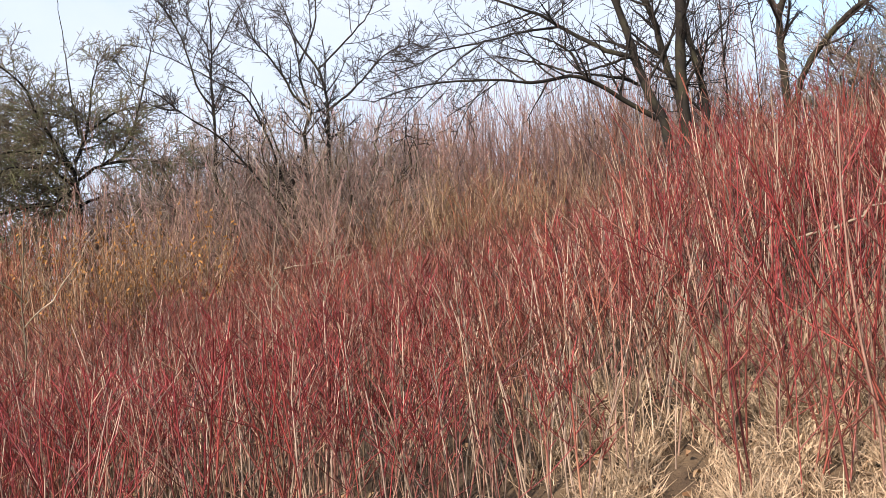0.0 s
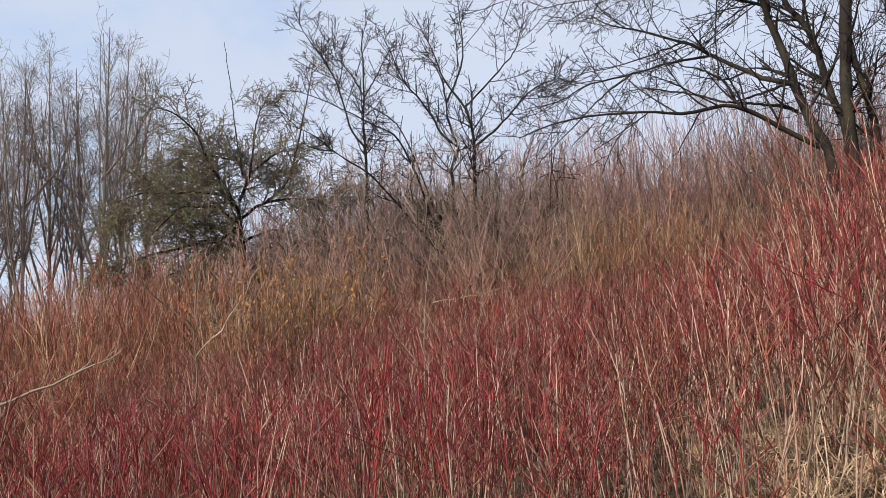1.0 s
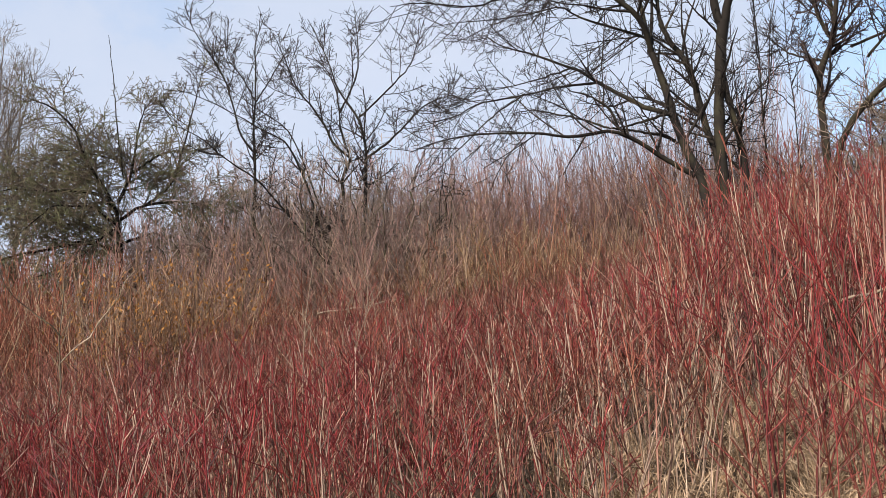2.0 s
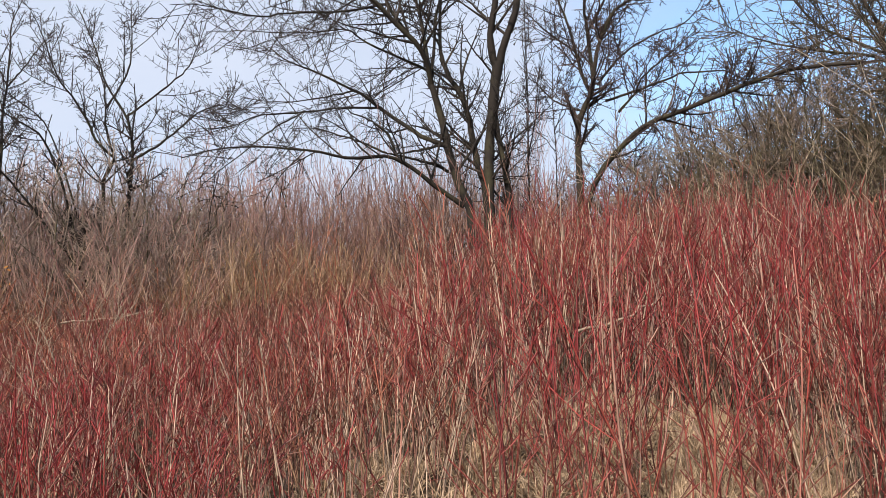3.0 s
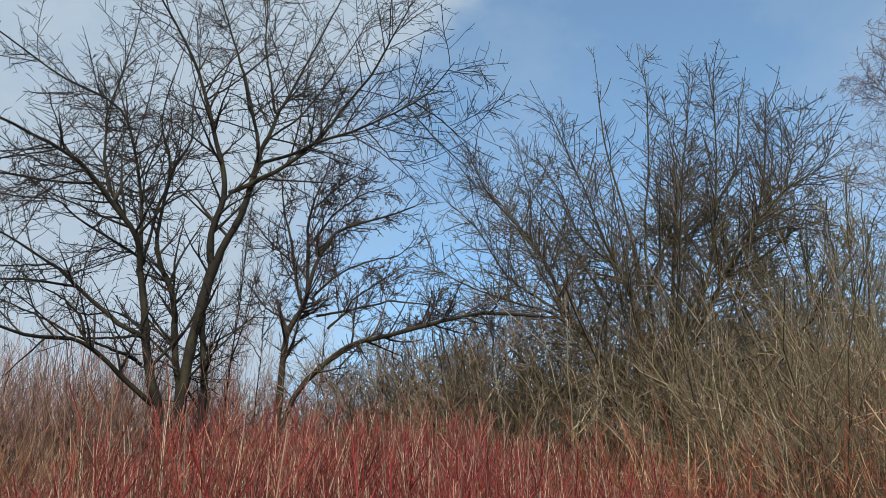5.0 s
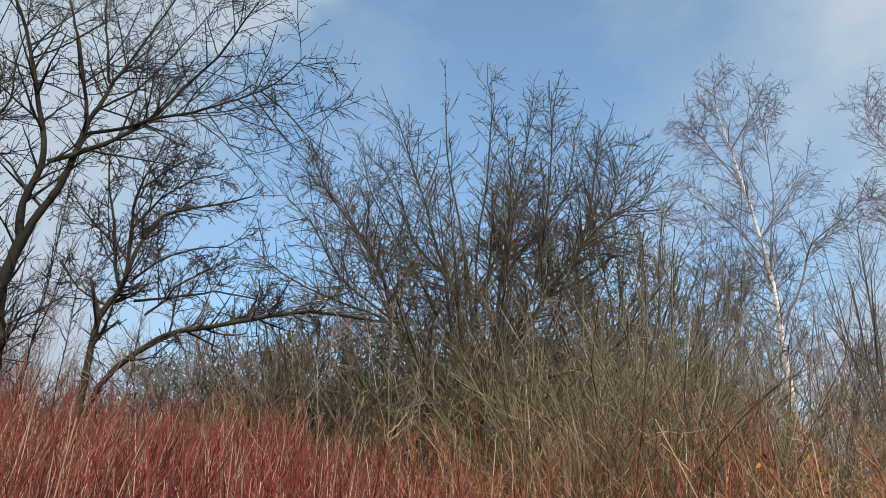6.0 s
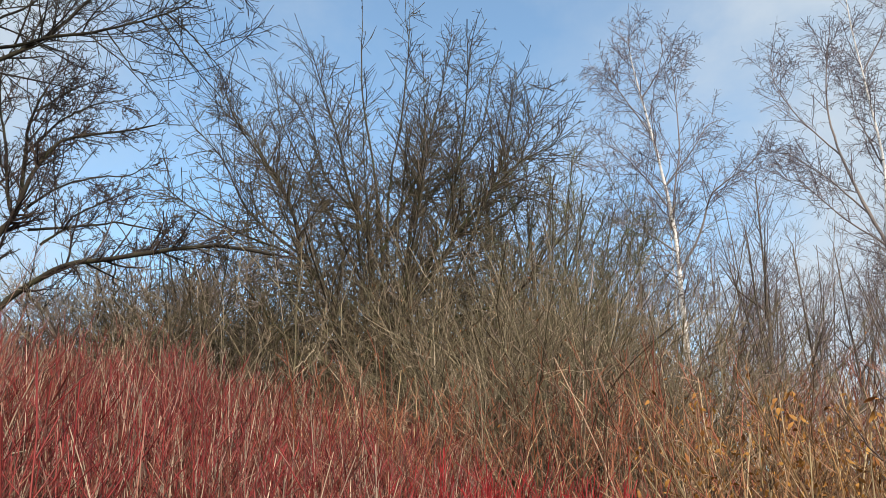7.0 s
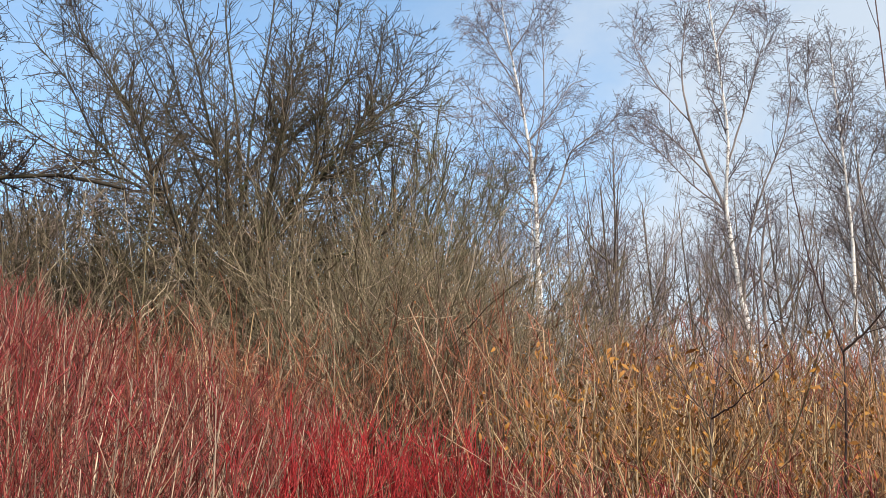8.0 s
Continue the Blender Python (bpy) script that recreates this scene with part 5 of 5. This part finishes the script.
# ---------------------------------------------------------------- saplings, dead wood
def sapling(place, label, seed, height, r, forks, turn, mat=None, spread=0.5, twigs=26):
    mat = mat or SAPLING
    t = Tree(tree_thing("sapling", place, label, "sapling", turn), mat, seed)
    rg = t.rng
    lean = rg.normal(0, 0.05, 2)
    t.limb("stem", r, r * 0.35, (0, 0, -0.1), (lean[0] * 0.4, lean[1] * 0.4, height * 0.4), (lean[0], lean[1], height), sides=6, k=9, rough=0.012)
    for i in range(forks):
        h = height * rg.uniform(0.4, 0.75)
        a = rg.uniform(-0.5, 0.5) + (math.pi if i % 2 else 0)
        reach = spread * rg.uniform(0.6, 1.2)
        t.limb("branch", r * 0.6, r * 0.25, (lean[0] * h / height, lean[1] * h / height, h), (reach * 0.5 * math.cos(a), reach * 0.5 * math.sin(a), h + reach * 0.5), (reach * math.cos(a), reach * math.sin(a), h + reach * 1.3), sides=5, k=9, rough=0.012)
    p, rr = t.arrays()
    w = Wood()
    b, rb = grow(rg, p, rr, twigs, (0.15, 0.5), (30, 55), 4, (0.3, 1.0), 0.3, 0.06, 0.6, 0.006, 0.002)
    w.tubes(b, rb, 3)
    tagged(part("twig_mass", w.mesh("twig_mass", [mat]), t.thing), kind="stuff")


for place, label, seed, shape in (((5.4, -0.04, 0.79), "dark forked sapling among the willows", 61, 1), ((4.76, 0.59, 0.8), "dark forked sapling among the willows", 62, 2)):
    s1 = Tree(tree_thing("sapling", place, label, "sapling"), SAPLING, seed)
    if shape == 1:
        s1.limb("stem", 0.008, 0.006, (0.00, 0.00, -0.90), (-0.00, -0.00, 0.80), (-0.00, -0.07, 1.32), (-0.00, -0.09, 1.61), rough=0.002, bushy=0.2)
        s1.limb("branch", 0.008, 0.003, (-0.00, -0.09, 1.61), (0.06, -0.03, 1.88), (0.12, 0.01, 2.14), (0.18, 0.04, 2.31), (0.24, 0.07, 2.67), (0.30, 0.08, 2.93), rough=0.002, bushy=0.8)
        s1.limb("branch", 0.008, 0.003, (-0.00, -0.09, 1.61), (-0.11, -0.21, 1.69), (-0.21, -0.33, 1.80), (-0.32, -0.44, 1.91), rough=0.002, bushy=0.8)
        s1.limb("branch", 0.004, 0.002, (-0.00, -0.07, 1.36), (-0.05, 0.01, 1.21), (-0.10, 0.08, 1.10), rough=0.002, bushy=0.3)
    else:
        s1.limb("stem", 0.008, 0.006, (0.00, 0.00, -0.90), (0.00, -0.00, 0.78), (0.01, -0.04, 1.19), rough=0.002, bushy=0.2)
        s1.limb("branch", 0.006, 0.002, (0.01, -0.04, 1.19), (0.06, -0.07, 1.35), (0.12, -0.11, 1.60), rough=0.002, bushy=0.8)
        s1.limb("branch", 0.006, 0.002, (0.01, -0.04, 1.19), (0.04, 0.07, 1.32), (0.08, 0.18, 1.55), rough=0.002, bushy=0.8)
        s1.limb("branch", 0.006, 0.002, (0.01, -0.04, 1.19), (-0.08, -0.18, 1.25), (-0.17, -0.25, 1.31), rough=0.002, bushy=0.8)
    p, rr = s1.arrays()
    w = Wood()
    b, rb = grow(s1.rng, p, rr, 24, (0.1, 0.4), (30, 55), 4, (0.2, 1.0), 0.3, 0.06, 0.6, 0.005, 0.002, weights=np.array(s1.bushy))
    w.tubes(b, rb, 3)
    tagged(part("twig_mass", w.mesh("twig_mass", [SAPLING]), s1.thing), kind="stuff")
sapling(spot(86.5, 6.2), "dark forked sapling among the willows", 63, 2.2, 0.010, 3, -60)
sapling(spot(96.2, 4.4), "tall slim dark sapling beside the willows", 64, 4.2, 0.007, 0, 100, twigs=3)
sapling(spot(19.8, 12.6), "slim bare sapling between the bigger trees", 67, 6.2, 0.016, 6, 60, DARK, 1.0, 190)
sapling(spot(18.0, 13.0), "slim bare sapling between the bigger trees", 68, 4.6, 0.014, 5, 20, DARK, 0.9, 150)
sapling(spot(21.8, 13.4), "slim bare sapling between the bigger trees", 69, 5.0, 0.014, 5, 100, DARK, 0.9, 150)
sapling(spot(26.0, 13.2), "slim bare sapling between the bigger trees", 70, 4.0, 0.014, 5, 140, DARK, 0.9, 150)
sapling(spot(44.0, 9.6), "pale slim sapling before the hawthorn", 65, 3.2, 0.012, 3, 20, OLIVE)
sapling(spot(-28.5, 6.4), "pale slim sapling among the dogwoods", 66, 1.9, 0.009, 2, 40, OLIVE)

DEAD_WOOD = bark_material("bleached_dead_wood", (0.20, 0.155, 0.11), (0.36, 0.29, 0.21))


def dead_branch(place, turn, length, rise, seed):
    t = Tree(tree_thing("dead_branch", place, "bleached dead branch caught among the stems", "branch", turn), DEAD_WOOD, seed)
    t.limb("stick", 0.011, 0.005, (-length * 0.5, 0, 0), (-length * 0.1, 0.03, rise * 0.35), (length * 0.25, 0, rise * 0.7), (length * 0.5, 0.02, rise), sides=5, k=9, rough=0.012)
    t.limb("side_stick", 0.006, 0.003, (length * 0.1, 0, rise * 0.5), (length * 0.25, 0.08, rise * 0.5 + 0.1), (length * 0.32, 0.12, rise * 0.5 + 0.22), sides=4, k=6, rough=0.006)


dead_branch(spot(-36.5, 6.0) + Vector((0, 0, 1.05)), 40, 0.75, 0.32, 71)
dead_branch(spot(-9.0, 9.2) + Vector((0, 0, 0.9)), 10, 0.9, 0.14, 72)
dead_branch(spot(25.5, 5.2) + Vector((0, 0, 0.55)), -15, 0.6, 0.22, 73)
dead_branch(spot(21.0, 6.0) + Vector((0, 0, 0.25)), 15, 0.5, 0.1, 74)

rs = np.random.default_rng(31)
stalk_meshes = []
for i in range(4):
    w = Wood()
    line = smooth_path([(0, 0, -0.1), (rs.normal(0, 0.03), rs.normal(0, 0.03), 0.6), (rs.normal(0, 0.08), rs.normal(0, 0.08), 1.3), (rs.normal(0, 0.15), rs.normal(0, 0.15), 1.8)], 8)
    w.tubes(line[None], np.linspace(0.0036, 0.002, 8)[None], 5)
    b, rb = grow(rs, line[None], np.full((1, 8), 0.004), 6, (0.1, 0.3), (25, 50), 3, (0.5, 1.0), 0.3, 0.08, 0.7, 0.003, 0.0015)
    w.tubes(b, rb, 3)
    stalk_meshes.append(w.mesh("dead_stalk", [DEAD_WOOD]))
for b, d, q in scatter(rs, 22, (-44, 60), (5.2, 9.0), 0.2, [], open_bank) + scatter(rs, 26, (36, 64), (7.0, 9.4), 0.2, []):
    ob = tagged(new("dead_stalk", stalk_meshes[rs.integers(4)]), "tall bleached dead stalk among the shrubs", "dead stalk", "dead stalks")
    ob.matrix_basis = pose(*q, rs.normal(0, 3), rs.normal(0, 3), rs.uniform(0, 360)) @ Matrix.Diagonal((1, 1, rs.uniform(0.7, 1.05) * (1.25 if d > 6.9 and b > 36 else 0.85), 1))

# curled dead leaves lying on the hump and under the stems
w = Wood()
n = 5000
lb, ld = np.radians(rs.uniform(-50, 100, n)), np.sqrt(rs.uniform(9, 120, n))
lx, ly = ld * np.sin(lb), ld * np.cos(lb)
at = np.stack([lx, ly, ground_height(lx, ly) + rs.uniform(0.0, 0.05, n)], 1)
way = rs.normal(size=(n, 3)) * np.array([1, 1, 0.35])
w.blades(at, at + unit(way) * rs.uniform(0.03, 0.08, n)[:, None], 0.014, 0, rs, 0.4)
tagged(new("leaf_litter", w.mesh("leaf_litter", [DEAD_LEAF])), "curled brown dead leaves on the ground", "leaf litter", kind="stuff")
